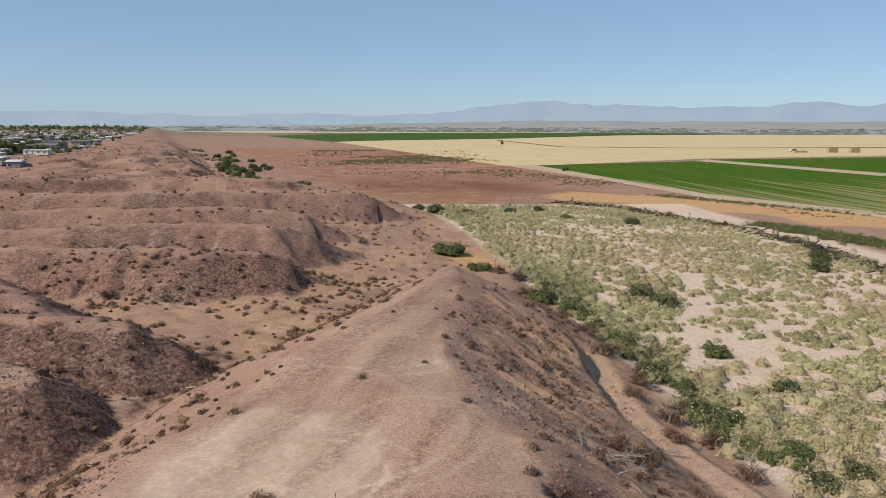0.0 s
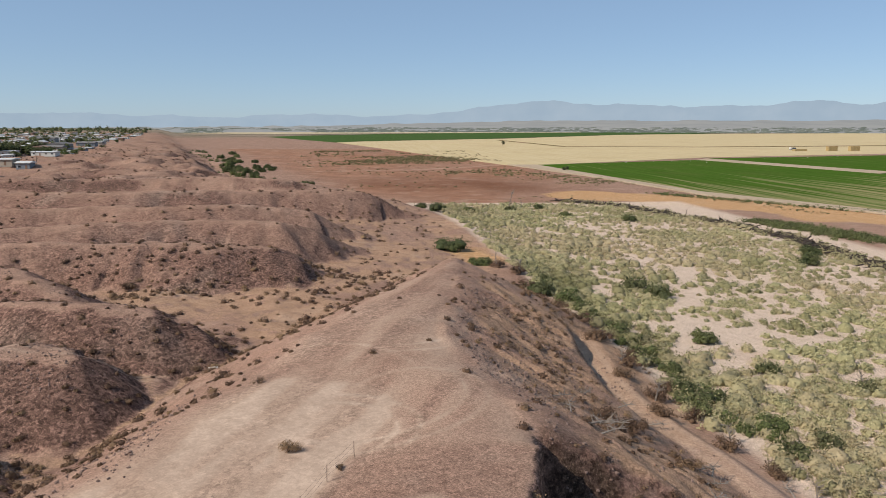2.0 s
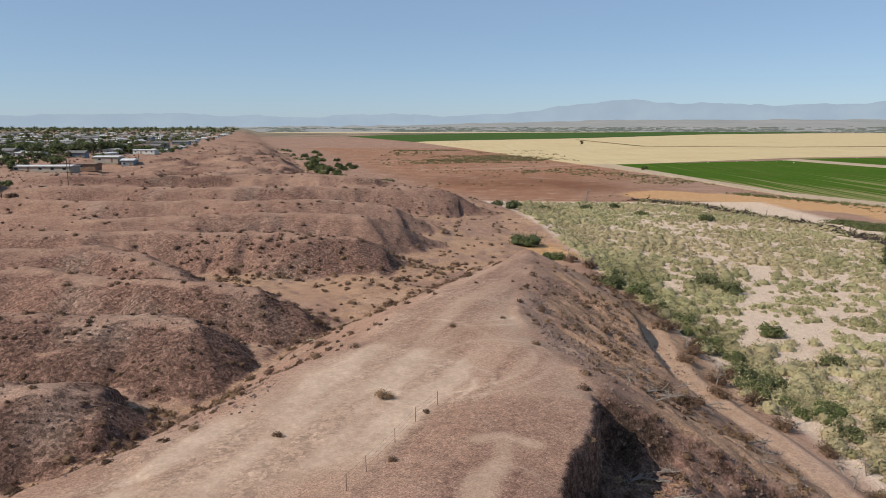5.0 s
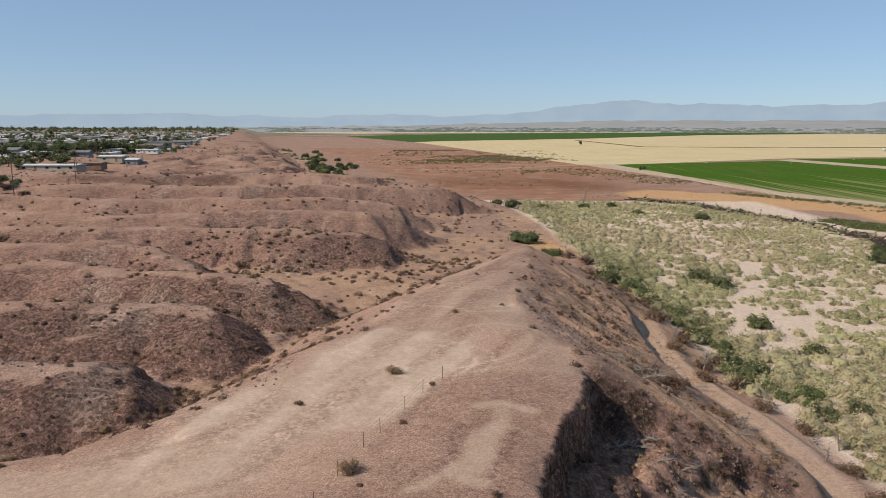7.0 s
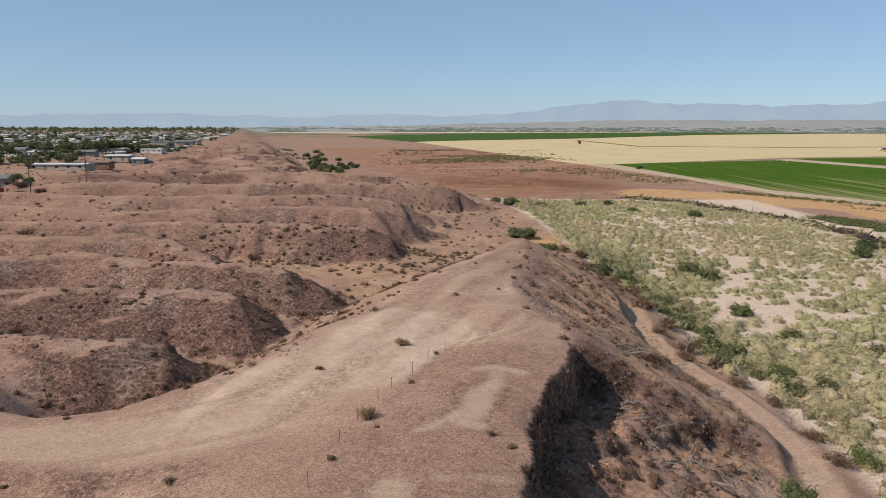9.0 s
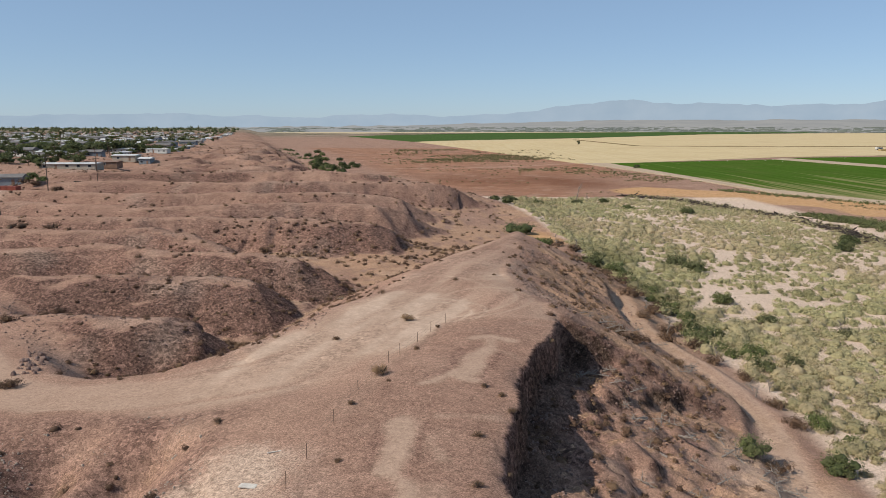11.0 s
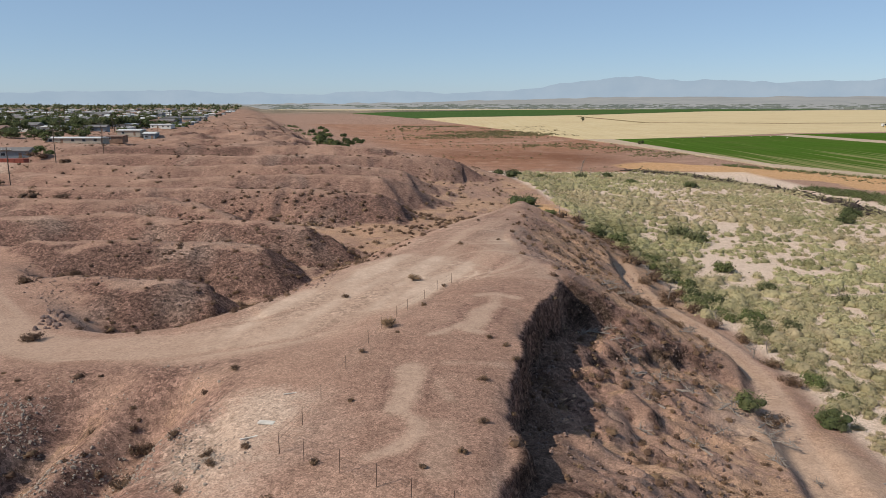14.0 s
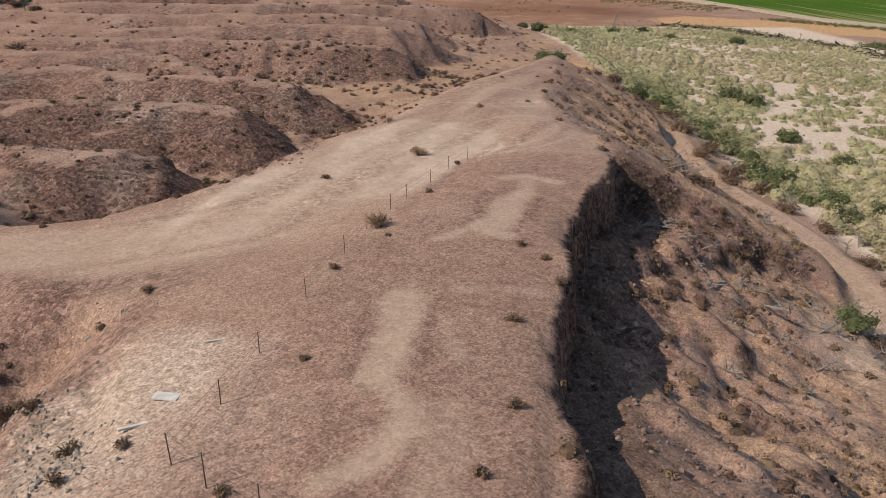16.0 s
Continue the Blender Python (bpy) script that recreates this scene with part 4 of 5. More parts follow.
def bush(name, x, y, radius, height, leaves, label, category="bush", tint=0.5, dry=0.0, n=900, leaf=0.10, stems=5, group="", wide=1.0, sunk=0.1, core=0.6):
    """Several stems from one root, with a lumpy crown of leaves."""
    local = np.random.default_rng(int(abs(x) * 131 + abs(y) * 17))
    base = thing(name, pose(x, y, at(x, y) - sunk, 0, 0, local.uniform(0, 360)), label, category, group)
    for k in range(stems):
        a = k * math.tau / stems + local.uniform(-0.4, 0.4)
        reach = radius * local.uniform(0.35, 0.75)
        p1 = (0.25 * reach * math.cos(a), 0.25 * reach * math.sin(a), height * 0.35)
        p2 = (reach * math.cos(a), reach * math.sin(a), height * local.uniform(0.6, 0.85))
        bm = bmesh.new()
        tube(bm, [(0, 0, 0), p1, p2], [0.05 * height ** 0.5, 0.035 * height ** 0.5, 0.012], 5)
        part("stem", bm, M_BARK, base)
    lobes = max(4, int(6 + radius * 3))
    ang, off = local.uniform(0, math.tau, lobes), radius * np.sqrt(local.uniform(0, 0.55, lobes))
    c = np.stack([off * np.cos(ang) * wide, off * np.sin(ang), height * local.uniform(0.05, 0.5, lobes)], 1)
    c[0] = (0, 0, height * 0.2)
    r = radius * local.uniform(0.35, 0.6, lobes)
    v, f, who = leaf_cloud(c, r, np.minimum(r * 1.1, height - c[:, 2]), np.full(lobes, n // lobes), np.full(lobes, leaf), local, core=core)
    me = mesh_of("crown", v, f, True)
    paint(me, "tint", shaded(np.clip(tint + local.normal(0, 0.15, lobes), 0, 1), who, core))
    paint(me, "dryness", np.clip(dry + local.normal(0, 0.08, lobes), 0, 1)[who])
    solid("crown", me, leaves, base)
    return base

# ---- single bushes ----
for x, y, r, h, tint, dry in ((20.4, 203, 4.4, 3.4, 0.25, 0), (24.6, 185, 2.6, 1.5, 0.55, 0.05), (26, 291, 3.4, 3.6, 0.05, 0.05), (20.6, 299, 2.4, 2.2, 0.2, 0.1), (38.7, 305, 2.2, 1.8, 0.3, 0.1),
                              (56, 310, 2.6, 2.6, 0.1, 0.2), (69, 318, 2.2, 2.6, 0.2, 0), (72, 290, 2.4, 1.7, 0.5, 0.1), (90.4, 276, 2.6, 3.0, 0.35, 0), (35.6, 154, 2.4, 2.6, 0.55, 0), (32.4, 161, 3.0, 2.4, 0.15, 0.15),
                              (54.2, 160.8, 2.6, 3.1, 0.35, 0.15), (52.5, 168.6, 2.6, 2.5, 0.3, 0.2), (49.8, 133.4, 1.9, 1.9, 0.55, 0.15), (36.7, 111, 2.0, 2.4, 0.15, 0.12), (39.7, 109.5, 2.4, 2.3, 0.3, 0.05),
                              (46, 97.4, 1.7, 1.9, 0.15, 0.35), (104.8, 195, 3.2, 3.8, 0.25, 0.05), (113.7, 208, 3.0, 3.0, 0.2, 0.05), (52.1, 120, 1.6, 1.5, 0.35, 0.2), (60.7, 112.5, 1.5, 1.6, 0.3, 0.5),
                              (38.5, 60, 1.9, 1.7, 0.4, 0.05), (42.5, 68, 1.8, 1.4, 0.5, 0.2)):
    bush("mesquite_bush", x, y, r, h, M_GREEN, "dark green mesquite bush in the sandy wash", tint=tint, dry=dry, n=1500, leaf=0.11 if y < 130 else 0.17, group="mesquite bushes of the wash")
for x, y, r, h, tint in ((41.8, 101.5, 1.9, 1.7, 0.95), (38.7, 77.3, 1.5, 1.6, 1.0), (40.6, 73.5, 1.3, 1.2, 0.9), (43, 103, 1.4, 1.3, 0.8)):
    bush("creosote_bush", x, y, r, h, M_GREEN, "bright yellow-green leafy bush beside the dirt track", tint=tint, n=1400, leaf=0.09, group="leafy bushes by the track")
edge_rng = np.random.default_rng(23)
for y in np.arange(96, 172, 2.6):
    x = float(np.interp(y, [96, 105, 122, 158, 189], [39.5, 37.5, 37, 35, 32])) + edge_rng.uniform(-0.8, 2.6)
    r = edge_rng.uniform(1.0, 2.0)
    bush("edge_bush", x, y, r, r * edge_rng.uniform(0.8, 1.2), M_GREEN, "olive green bush crowding the edge of the wash", tint=edge_rng.uniform(0.35, 1.0), dry=edge_rng.uniform(0, 0.3), n=800, leaf=0.12, group="bushes along the edge of the wash")
bush("trackside_bush", 28.2, 68.0, 1.9, 2.0, M_GREEN, "half-dead bush, green on one side, beside the track", tint=0.55, dry=0.1, n=1300, leaf=0.08, wide=1.2)
bush("withered_bush", 29.6, 66.8, 1.5, 1.4, M_DRY, "grey withered bush beside the dirt track", tint=0.2, dry=0.1, n=1300, leaf=0.06, core=0.35)
bush("wash_edge_bush", 35.6, 67.0, 2.0, 1.9, M_GREEN, "dark green bush at the edge of the wash", tint=0.35, dry=0.1, n=1700, leaf=0.08)
for x, y, r, h, tint, dry in ((31, 174.5, 3.0, 2.6, 0.1, 0.0), (32.5, 108.4, 1.4, 1.6, 0.2, 0.0), (33, 118, 1.8, 1.5, 0.15, 0.1), (31.5, 127, 2.0, 1.6, 0.2, 0.2), (35, 97, 1.6, 1.4, 0.15, 0.15), (24, 93, 1.4, 1.1, 0.1, 0.0), (21, 92.5, 1.5, 1.1, 0.1, 0.1), (28, 181, 2.4, 2.0, 0.1, 0), (30.5, 102, 1.3, 1.0, 0.15, 0.1), (34.8, 104, 1.7, 1.3, 0.1, 0), (35.4, 112, 1.9, 1.4, 0.12, 0), (30, 112, 1.5, 1.1, 0.2, 0.2), (34.5, 122, 2.0, 1.5, 0.1, 0), (33.8, 130, 2.0, 1.5, 0.15, 0), (32, 136, 2.2, 1.6, 0.1, 0), (31, 144, 2.2, 1.6, 0.1, 0.1), (37, 92, 1.4, 1.1, 0.15, 0.1), (36.8, 83, 1.5, 1.1, 0.2, 0.2), (36.2, 77, 1.3, 1.0, 0.15, 0.1), (29.5, 152, 2.2, 1.7, 0.1, 0), (27, 88, 1.2, 0.9, 0.2, 0.3), (30, 165, 2.4, 1.8, 0.1, 0)):
    bush("dead_bush", x, y, r, h, M_DRY, "leafless grey-brown bush at the foot of the ridge", tint=tint, dry=dry, n=1000, leaf=0.07, stems=9, group="dead bushes along the foot of the ridge", core=0.35)
for x, y, r, h in ((-4.4, 58.0, 0.8, 0.95), (-3.5, 75.2, 0.75, 0.8)):
    bush("straw_bush", x, y, r, h, M_DRY, "straw-yellow dry bush on the ridge top", tint=0.7, dry=0.7, n=900, leaf=0.045, stems=8, sunk=0.04, group="dry bushes on the ridge top", core=0.35)
for x, y, r in ((2.2, 47.9, 0.4), (1.9, 41.8, 0.36), (4.6, 52.0, 0.38), (3.0, 55.9, 0.32), (0.7, 38.4, 0.26), (4.1, 54.3, 0.34), (-2.1, 65.4, 0.34), (-0.5, 72.6, 0.34), (-6.1, 52.6, 0.32), (-1.3, 36.7, 0.24), (-6.8, 37.5, 0.3), (-9.6, 69.5, 0.4), (-10.9, 40.3, 0.32),
                (-13.2, 40.8, 0.45), (-12.4, 38.6, 0.42), (-13.5, 37.1, 0.45), (-8.5, 34.4, 0.5), (-16.3, 43.8, 0.5), (-17.9, 40.4, 0.55), (-14.8, 51.5, 0.4), (6.4, 95.5, 0.3), (13.0, 99, 0.35), (1.5, 92, 0.4), (9, 104, 0.3), (-7.0, 87.5, 0.5), (4.5, 112, 0.3), (-5.9, 44.6, 0.25)):
    bush("dry_bush", x, y, r, r * 1.15, M_DRY, "small dry brown bush on bare gravel", tint=0.3, dry=0.2, n=420, leaf=0.032, stems=7, sunk=0.03, group="small dry bushes on the ridge", core=0.35)
for x, y, r, h in ((-34.8, 146, 1.6, 1.4), (-47.5, 83.5, 1.0, 1.0), (-34.9, 62.2, 0.9, 0.8), (-19.4, 47, 0.9, 0.8), (-18.8, 42.5, 0.9, 0.8), (-80, 142.6, 3.2, 2.0), (-73.4, 140.7, 2.2, 1.4), (-43, 85.5, 0.9, 0.7), (-20, 80, 0.9, 0.7), (-96, 158, 2.4, 1.6)):
    bush("gully_bush", x, y, r, h, M_DRY, "dark brown bush in a dry gully", tint=0.1, dry=0.05, n=900, leaf=0.06, stems=7, group="bushes in the gullies", core=0.35)

for x, y, r, h in ((-116, 219, 3.0, 1.8), (-111, 213, 2.2, 1.3), (-122, 226, 2.6, 1.6), (-106, 206, 1.8, 1.0), (-118, 300, 2.4, 1.2), (-128, 308, 2.8, 1.4), (-135, 313, 3.0, 1.3), (-108, 312, 2.0, 1.0), (-124, 275, 2.0, 1.0), (-119, 262, 2.2, 1.0), (-112, 268, 1.6, 0.9),
                   (-134, 240, 2.4, 1.8), (-129, 236, 2.2, 1.4), (-126, 232, 2.2, 1.3), (-138, 246, 2.6, 2.2), (-131, 250, 1.8, 1.4), (-123, 229, 2.5, 1.2), (-112, 196, 2.8, 1.6), (-120, 190, 2.4, 1.4), (-105, 192, 2.0, 1.2), (-142, 250, 2.4, 2.0), (-117, 310, 2.6, 1.6), (-112, 318, 2.4, 1.5), (-122, 306, 2.2, 1.4), (-109, 328, 2.6, 1.6), (-130, 312, 2.4, 1.4)):
    bush("yard_brush", x, y, r, h, M_DRY, "dark dry brush at the edge of the town", tint=0.05, dry=0.0, n=700, leaf=0.13, stems=6, group="dry brush along the town", core=0.5)


# ---- trees ----
def tree(name, m, height, crown, leaves, label, category, seed, tint=0.3, dry=0.0, n=1600, leaf=0.35, low=0.25, group=""):
    local = np.random.default_rng(seed)
    base = thing(name, m, label, category, group)
    bm = bmesh.new()
    lean = local.uniform(-0.08, 0.08, 2) * height
    fork = height * local.uniform(0.25, 0.38)
    tube(bm, [(0, 0, -0.3), (lean[0] * 0.3, lean[1] * 0.3, fork * 0.5), (lean[0] * 0.6, lean[1] * 0.6, fork)], [0.05 * height ** 0.8, 0.04 * height ** 0.8, 0.034 * height ** 0.8], 7)
    tips = []
    for k in range(6):
        a = k * math.tau / 6 + local.uniform(-0.4, 0.4)
        r, z = crown * local.uniform(0.35, 0.7), height * local.uniform(0.5, 0.85)
        tip = (lean[0] + r * math.cos(a), lean[1] + r * math.sin(a), z)
        mid = (lean[0] * 0.7 + 0.4 * r * math.cos(a), lean[1] * 0.7 + 0.4 * r * math.sin(a), fork + 0.45 * (z - fork))
        tube(bm, [(lean[0] * 0.6, lean[1] * 0.6, fork * 0.95), mid, tip], [0.026 * height ** 0.8, 0.018 * height ** 0.8, 0.02], 5)
        tips.append(tip)
    part("trunk", bm, M_BARK, base, "grey-brown forked trunk")
    lobes = 13
    a, o = local.uniform(0, math.tau, lobes), crown * np.sqrt(local.uniform(0, 0.6, lobes))
    c = np.stack([lean[0] + o * np.cos(a), lean[1] + o * np.sin(a), height * local.uniform(low, 0.72, lobes)], 1)
    c[:6] = np.array(tips) - [0, 0, 0.12 * height]
    r = crown * local.uniform(0.3, 0.52, lobes)
    v, f, who = leaf_cloud(c, r, np.minimum(r * 0.9, height - c[:, 2]), np.full(lobes, n // lobes), np.full(lobes, leaf), local, core=0.62)
    me = mesh_of("crown", v, f, True)
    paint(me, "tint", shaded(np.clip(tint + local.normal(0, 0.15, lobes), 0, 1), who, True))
    paint(me, "dryness", np.full(len(v), dry))
    solid("crown", me, leaves, base)
    return base


def palm(m, height, seed, group):
    local = np.random.default_rng(seed)
    base = thing("palm_tree", m, "tall fan palm with a shaggy head among the houses", "palm", group)
    bm = bmesh.new()
    tube(bm, [(0, 0, -0.3), (0.15, 0, height * 0.5), (0.1, 0.1, height)], [0.32, 0.24, 0.2], 7)
    part("trunk", bm, M_BARK, base)
    bm = bmesh.new()
    for k in range(34):
        a, droop = k * 2.4, local.uniform(-1.0, 0.9)
        length = local.uniform(1.3, 2.0)
        way = Vector((math.cos(a) * math.cos(droop), math.sin(a) * math.cos(droop), math.sin(droop)))
        side = Vector((-math.sin(a), math.cos(a), 0)) * 0.45
        root = Vector((0.1, 0.1, height))
        mid = root + way * length * 0.65
        v = [bm.verts.new(p) for p in (root, mid + side, root + way * length - Vector((0, 0, 0.3)), mid - side)]
        bm.faces.new(v)
    head = part("fronds", bm, M_GREEN, base)
    paint(head.data, "tint", np.full(len(head.data.vertices), 0.1))
    paint(head.data, "dryness", np.full(len(head.data.vertices), 0.2))
    return base


def upright(x, y, turn=0.0, scale=1.0, lift=0.0):
    return pose(x, y, at(x, y) + lift, 0, 0, turn) @ Matrix.Scale(scale, 4)


for n, (x, y, h, c) in enumerate(((-90, 566, 6.5, 5), (-82, 596, 7, 5.5), (-100, 560, 5, 5), (-96, 580, 6, 5), (-76, 610, 5.5, 4.5), (-86, 552, 4, 5), (-108, 640, 5, 5), (-122, 720, 6, 6), (-132, 800, 6, 6), (-97, 690, 4.5, 5), (-150, 880, 6, 7), (-105, 600, 4.5, 5), (-78, 530, 6, 5), (-70, 505, 5, 5), (-84, 515, 6.5, 5.5), (-92, 535, 7, 6), (-66, 480, 4, 4.5), (-76, 490, 5, 5), (-72, 550, 7, 5), (-68, 575, 6, 5), (-110, 680, 5, 6), (-140, 760, 6, 7))):
    bush("tamarisk", x, y, c * 0.62, h * 0.7, M_GREEN, "dark green tamarisk thicket at the foot of the bluff", "tamarisk", tint=0.15 + 0.45 * (n % 3 == 2), n=1500, leaf=0.3, sunk=0.3, group="tamarisks at the foot of the bluff")
for n, (x, y) in enumerate(((-33.8, 444), (-30, 440), (-13.6, 381))):
    bush("bluff_bush", x, y, 2.6, 2.4, M_GREEN, "dark bush at the foot of the far bluff", tint=0.1, dry=0.2 + 0.2 * n, n=600, leaf=0.25, group="bushes below the bluff")
tree("field_tree", upright(219, 1211), 10, 2.8, M_GREEN, "lone narrow dark tree in the stubble field", "tree", 41, tint=0.05, dry=0.35, n=700, leaf=0.6, low=0.3)
tree("lane_tree", upright(147, 565), 3.6, 2.6, M_GREEN, "small round dark tree on the field edge", "tree", 42, tint=0.1, n=700, leaf=0.3, low=0.1)

# the town's trees
shapes = [tree("town_tree", upright(-246 - 30 * k, 428 + 25 * k), h, c, M_GREEN, "leafy dark green tree among the houses", "tree", 60 + k, tint=t, dry=d, n=560, leaf=0.46, low=0.15, group="trees of the town")
          for k, (h, c, t, d) in enumerate(((9, 5, 0.25, 0.05), (7, 4.2, 0.6, 0), (6, 4.5, 0.35, 0.15), (10, 4.6, 0.15, 0.1)))]
town_rng = np.random.default_rng(12)


def town_edge(y):
    return np.interp(y, [198, 226, 300, 360, 600, 1000, 1365, 1700], [-122, -128, -150, -160, -212, -305, -392, -470])


y = 215.0
lots = []
while y < 1650:
    x = town_edge(y) - 5 - town_rng.uniform(0, 10)
    gap = np.interp(y, [215, 500, 1000, 1600], [19, 19, 26, 36])
    while x > -0.74 * y - 25:
        lots.append((x + town_rng.uniform(-4, 4), y + town_rng.uniform(-5, 5)))
        x -= gap * town_rng.uniform(0.8, 1.3)
    y += np.interp(y, [215, 500, 1000, 1600], [24, 27, 46, 80])
keepout = ((-178, -142, 300, 345), (-135, -108, 192, 228), (-185, -150, 380, 410))
lots = [p for p in lots if (p[1] > 480 or (p[1] > 430 and p[0] < -0.45 * p[1] - 30)) and not any(a < p[0] < b and c < p[1] < d for a, b, c, d in keepout)]
planted = 0
for k in range(84):
    # the thick belt of big trees along the near edge of the town
    f = town_rng.uniform()
    x, y = -262 + 46 * f + town_rng.normal(0, 5) - (0 if k % 3 else 22), 442 + 90 * f + 42 * town_rng.uniform() ** 1.5 + (0 if k % 3 else 22)
    copy_thing(shapes[int(town_rng.integers(4))], upright(x, y, town_rng.uniform(0, 360), town_rng.uniform(0.65, 1.12)))
for x, y, s in ((-201, 551, 0.8), (-196, 556, 0.7), (-187, 550, 0.6), (-205, 560, 0.9), (-176, 401, 0.65), (-201, 345, 0.55), (-206, 350, 0.7), (-212, 352, 0.6), (-130, 237, 0.5), (-141, 263, 0.45), (-135, 250, 0.4), (-150, 266, 0.5), (-172, 318, 0.4), (-190, 430, 0.5), (-215, 445, 0.6), (-226, 440, 0.5)):
    copy_thing(shapes[int(town_rng.integers(4))], upright(x, y, 40 * x, s))
for k in range(46):
    # scattered yard trees before the belt
    y = town_rng.uniform(335, 470)
    x = -0.5 * y - town_rng.uniform(-6, 95)
    copy_thing(shapes[int(town_rng.integers(4))], upright(x, y, town_rng.uniform(0, 360), town_rng.uniform(0.35, 0.8)))
for k, (x, y) in enumerate(lots):
    if planted < 170 and town_rng.uniform() < 0.8:
        planted += 1
        copy_thing(shapes[int(town_rng.integers(4))], upright(x + town_rng.uniform(-11, 11), y + town_rng.uniform(8, 15), town_rng.uniform(0, 360), town_rng.uniform(0.5, 0.95)))
ty = 620 + 2600 * town_rng.uniform(0, 1, 1300) ** 1.3
near_edge = np.minimum(town_edge(ty), -0.276 * ty)
tx = near_edge - 4 - (0.74 * ty + 40 + near_edge) * town_rng.uniform(0, 1, 1300)
ts = town_rng.uniform(1.6, 3.9, 1300) * np.interp(ty, [1400, 3200], [1, 2.4])
v, f, who = leaf_cloud(np.stack([tx, ty, lie(tx, ty) + 0.4 * ts], 1), ts, ts * town_rng.uniform(0.8, 1.5, 1300), np.full(1300, 36), 0.22 * ts, town_rng, core=0.7)
stuff("town_canopy", v, f, who, town_rng.uniform(0, 0.8, 1300), np.clip(town_rng.normal(0.08, 0.15, 1300), 0, 1), M_GREEN, "dark treetops thick among the far roofs of the town", "trees")
first_palm = palm(upright(-225, 498), 10, 3, "palms of the town")
for x, y, s in ((-196, 437, 0.8), (-302, 560, 1.1), (-330, 640, 1.2), (-262, 700, 1.0), (-420, 820, 1.2), (-360, 905, 1.1), (-470, 1000, 1.3)):
    copy_thing(first_palm, upright(x, y, x, s))

# ---- houses ----
M_STUCCO = plain("pale_stucco", (0.38, 0.33, 0.27), 0.9, 0.15, 0.6)
M_WHITE = plain("white_siding", (0.55, 0.54, 0.51), 0.7, 0.1, 0.6)
M_BROWN = plain("brown_siding", (0.22, 0.14, 0.10), 0.85, 0.25, 0.6)
M_SHINGLE = plain("grey_shingle", (0.17, 0.16, 0.155), 0.9, 0.3, 0.8)
M_TIN = plain("pale_tin_roof", (0.60, 0.60, 0.58), 0.5, 0.12, 0.5, metal=0.1)
M_CLAY = plain("brown_roof", (0.24, 0.16, 0.125), 0.9, 0.25, 0.8)
M_GLASS = plain("dark_window", (0.03, 0.035, 0.04), 0.2, 0.2, 0.5)
M_REDPAINT = plain("faded_red_paint", (0.24, 0.065, 0.045), 0.7, 0.25, 0.7)
M_BLUE = plain("grey_blue_paint", (0.20, 0.225, 0.25), 0.7, 0.2, 0.7)


def house(m, length, depth, height, rise, wall, roof, label, group="houses of the town", name="house", eave=0.5):
    base = thing(name, m, label, "house", group)
    bm = bmesh.new()
    box(bm, -length / 2, length / 2, -depth / 2, depth / 2, -0.6, height)
    part("wall", bm, wall, base)
    bm = bmesh.new()
    l, d = length / 2 + eave, depth / 2 + eave
    low = [(-l, -d), (l, -d), (l, d), (-l, d)]
    under = [bm.verts.new((x, y, height)) for x, y in low]
    over = [bm.verts.new((x, y, height + 0.18)) for x, y in low]
    ridge = [bm.verts.new((x, 0, height + 0.2 + rise)) for x in (-l, l)]
    bm.faces.new(under[::-1])
    for k in range(4):
        bm.faces.new((under[k], under[(k + 1) % 4], over[(k + 1) % 4], over[k]))
    bm.faces.new((over[0], over[1], ridge[1], ridge[0]))
    bm.faces.new((over[2], over[3], ridge[0], ridge[1]))
    bm.faces.new((over[1], over[2], ridge[1]))
    bm.faces.new((over[3], over[0], ridge[0]))
    part("roof", bm, roof, base)
    for k in range(max(2, int(length / 4.5))):
        x = -length / 2 + (k + 0.5) * length / max(2, int(length / 4.5))
        if k == 1:
            bm = bmesh.new()
            box(bm, x - 0.5, x + 0.5, -depth / 2 - 0.06, -depth / 2 - 0.004, 0.05, 2.05)
            part("door", bm, M_BROWN, base)
        else:
            bm = bmesh.new()
            box(bm, x - 0.8, x + 0.8, -depth / 2 - 0.05, -depth / 2 - 0.004, 0.95, 2.1)
            frame_ = part("window", bm, M_WHITE, base)
            bm = bmesh.new()
            box(bm, x - 0.7, x + 0.7, -depth / 2 - 0.07, -depth / 2 - 0.054, 1.05, 2.0)
            part("pane", bm, M_GLASS, frame_)
    return base


kinds = [house(upright(x, y, 4), l, d, h, r, w, roof_, label) for x, y, l, d, h, r, w, roof_, label in (
    (-260, 460, 15, 9, 2.7, 1.4, M_STUCCO, M_SHINGLE, "low stucco house with a grey shingle roof"),
    (-285, 520, 18, 7, 2.8, 0.4, M_WHITE, M_TIN, "long white mobile home with a pale tin roof"),
    (-245, 400, 13, 9, 2.7, 1.2, M_BROWN, M_CLAY, "brown wooden house with a brown roof"),
    (-330, 560, 14, 10, 2.9, 0.5, M_WHITE, M_WHITE, "low white flat-roofed house among trees"),
    (-225, 350, 11, 8, 2.7, 1.1, M_STUCCO, M_TIN, "stucco house with a pale metal roof"),
    (-350, 620, 20, 12, 3.6, 1.6, M_BLUE, M_SHINGLE, "large grey-blue house with a shingle roof"))]
for x, y in lots:
    if town_rng.uniform() < 0.9:
        copy_thing(kinds[int(town_rng.choice(6, p=(0.13, 0.30, 0.08, 0.26, 0.19, 0.04)))], upright(x, y, town_rng.choice((0, 90, 4, -6, 88)), town_rng.uniform(0.7, 1.0)))
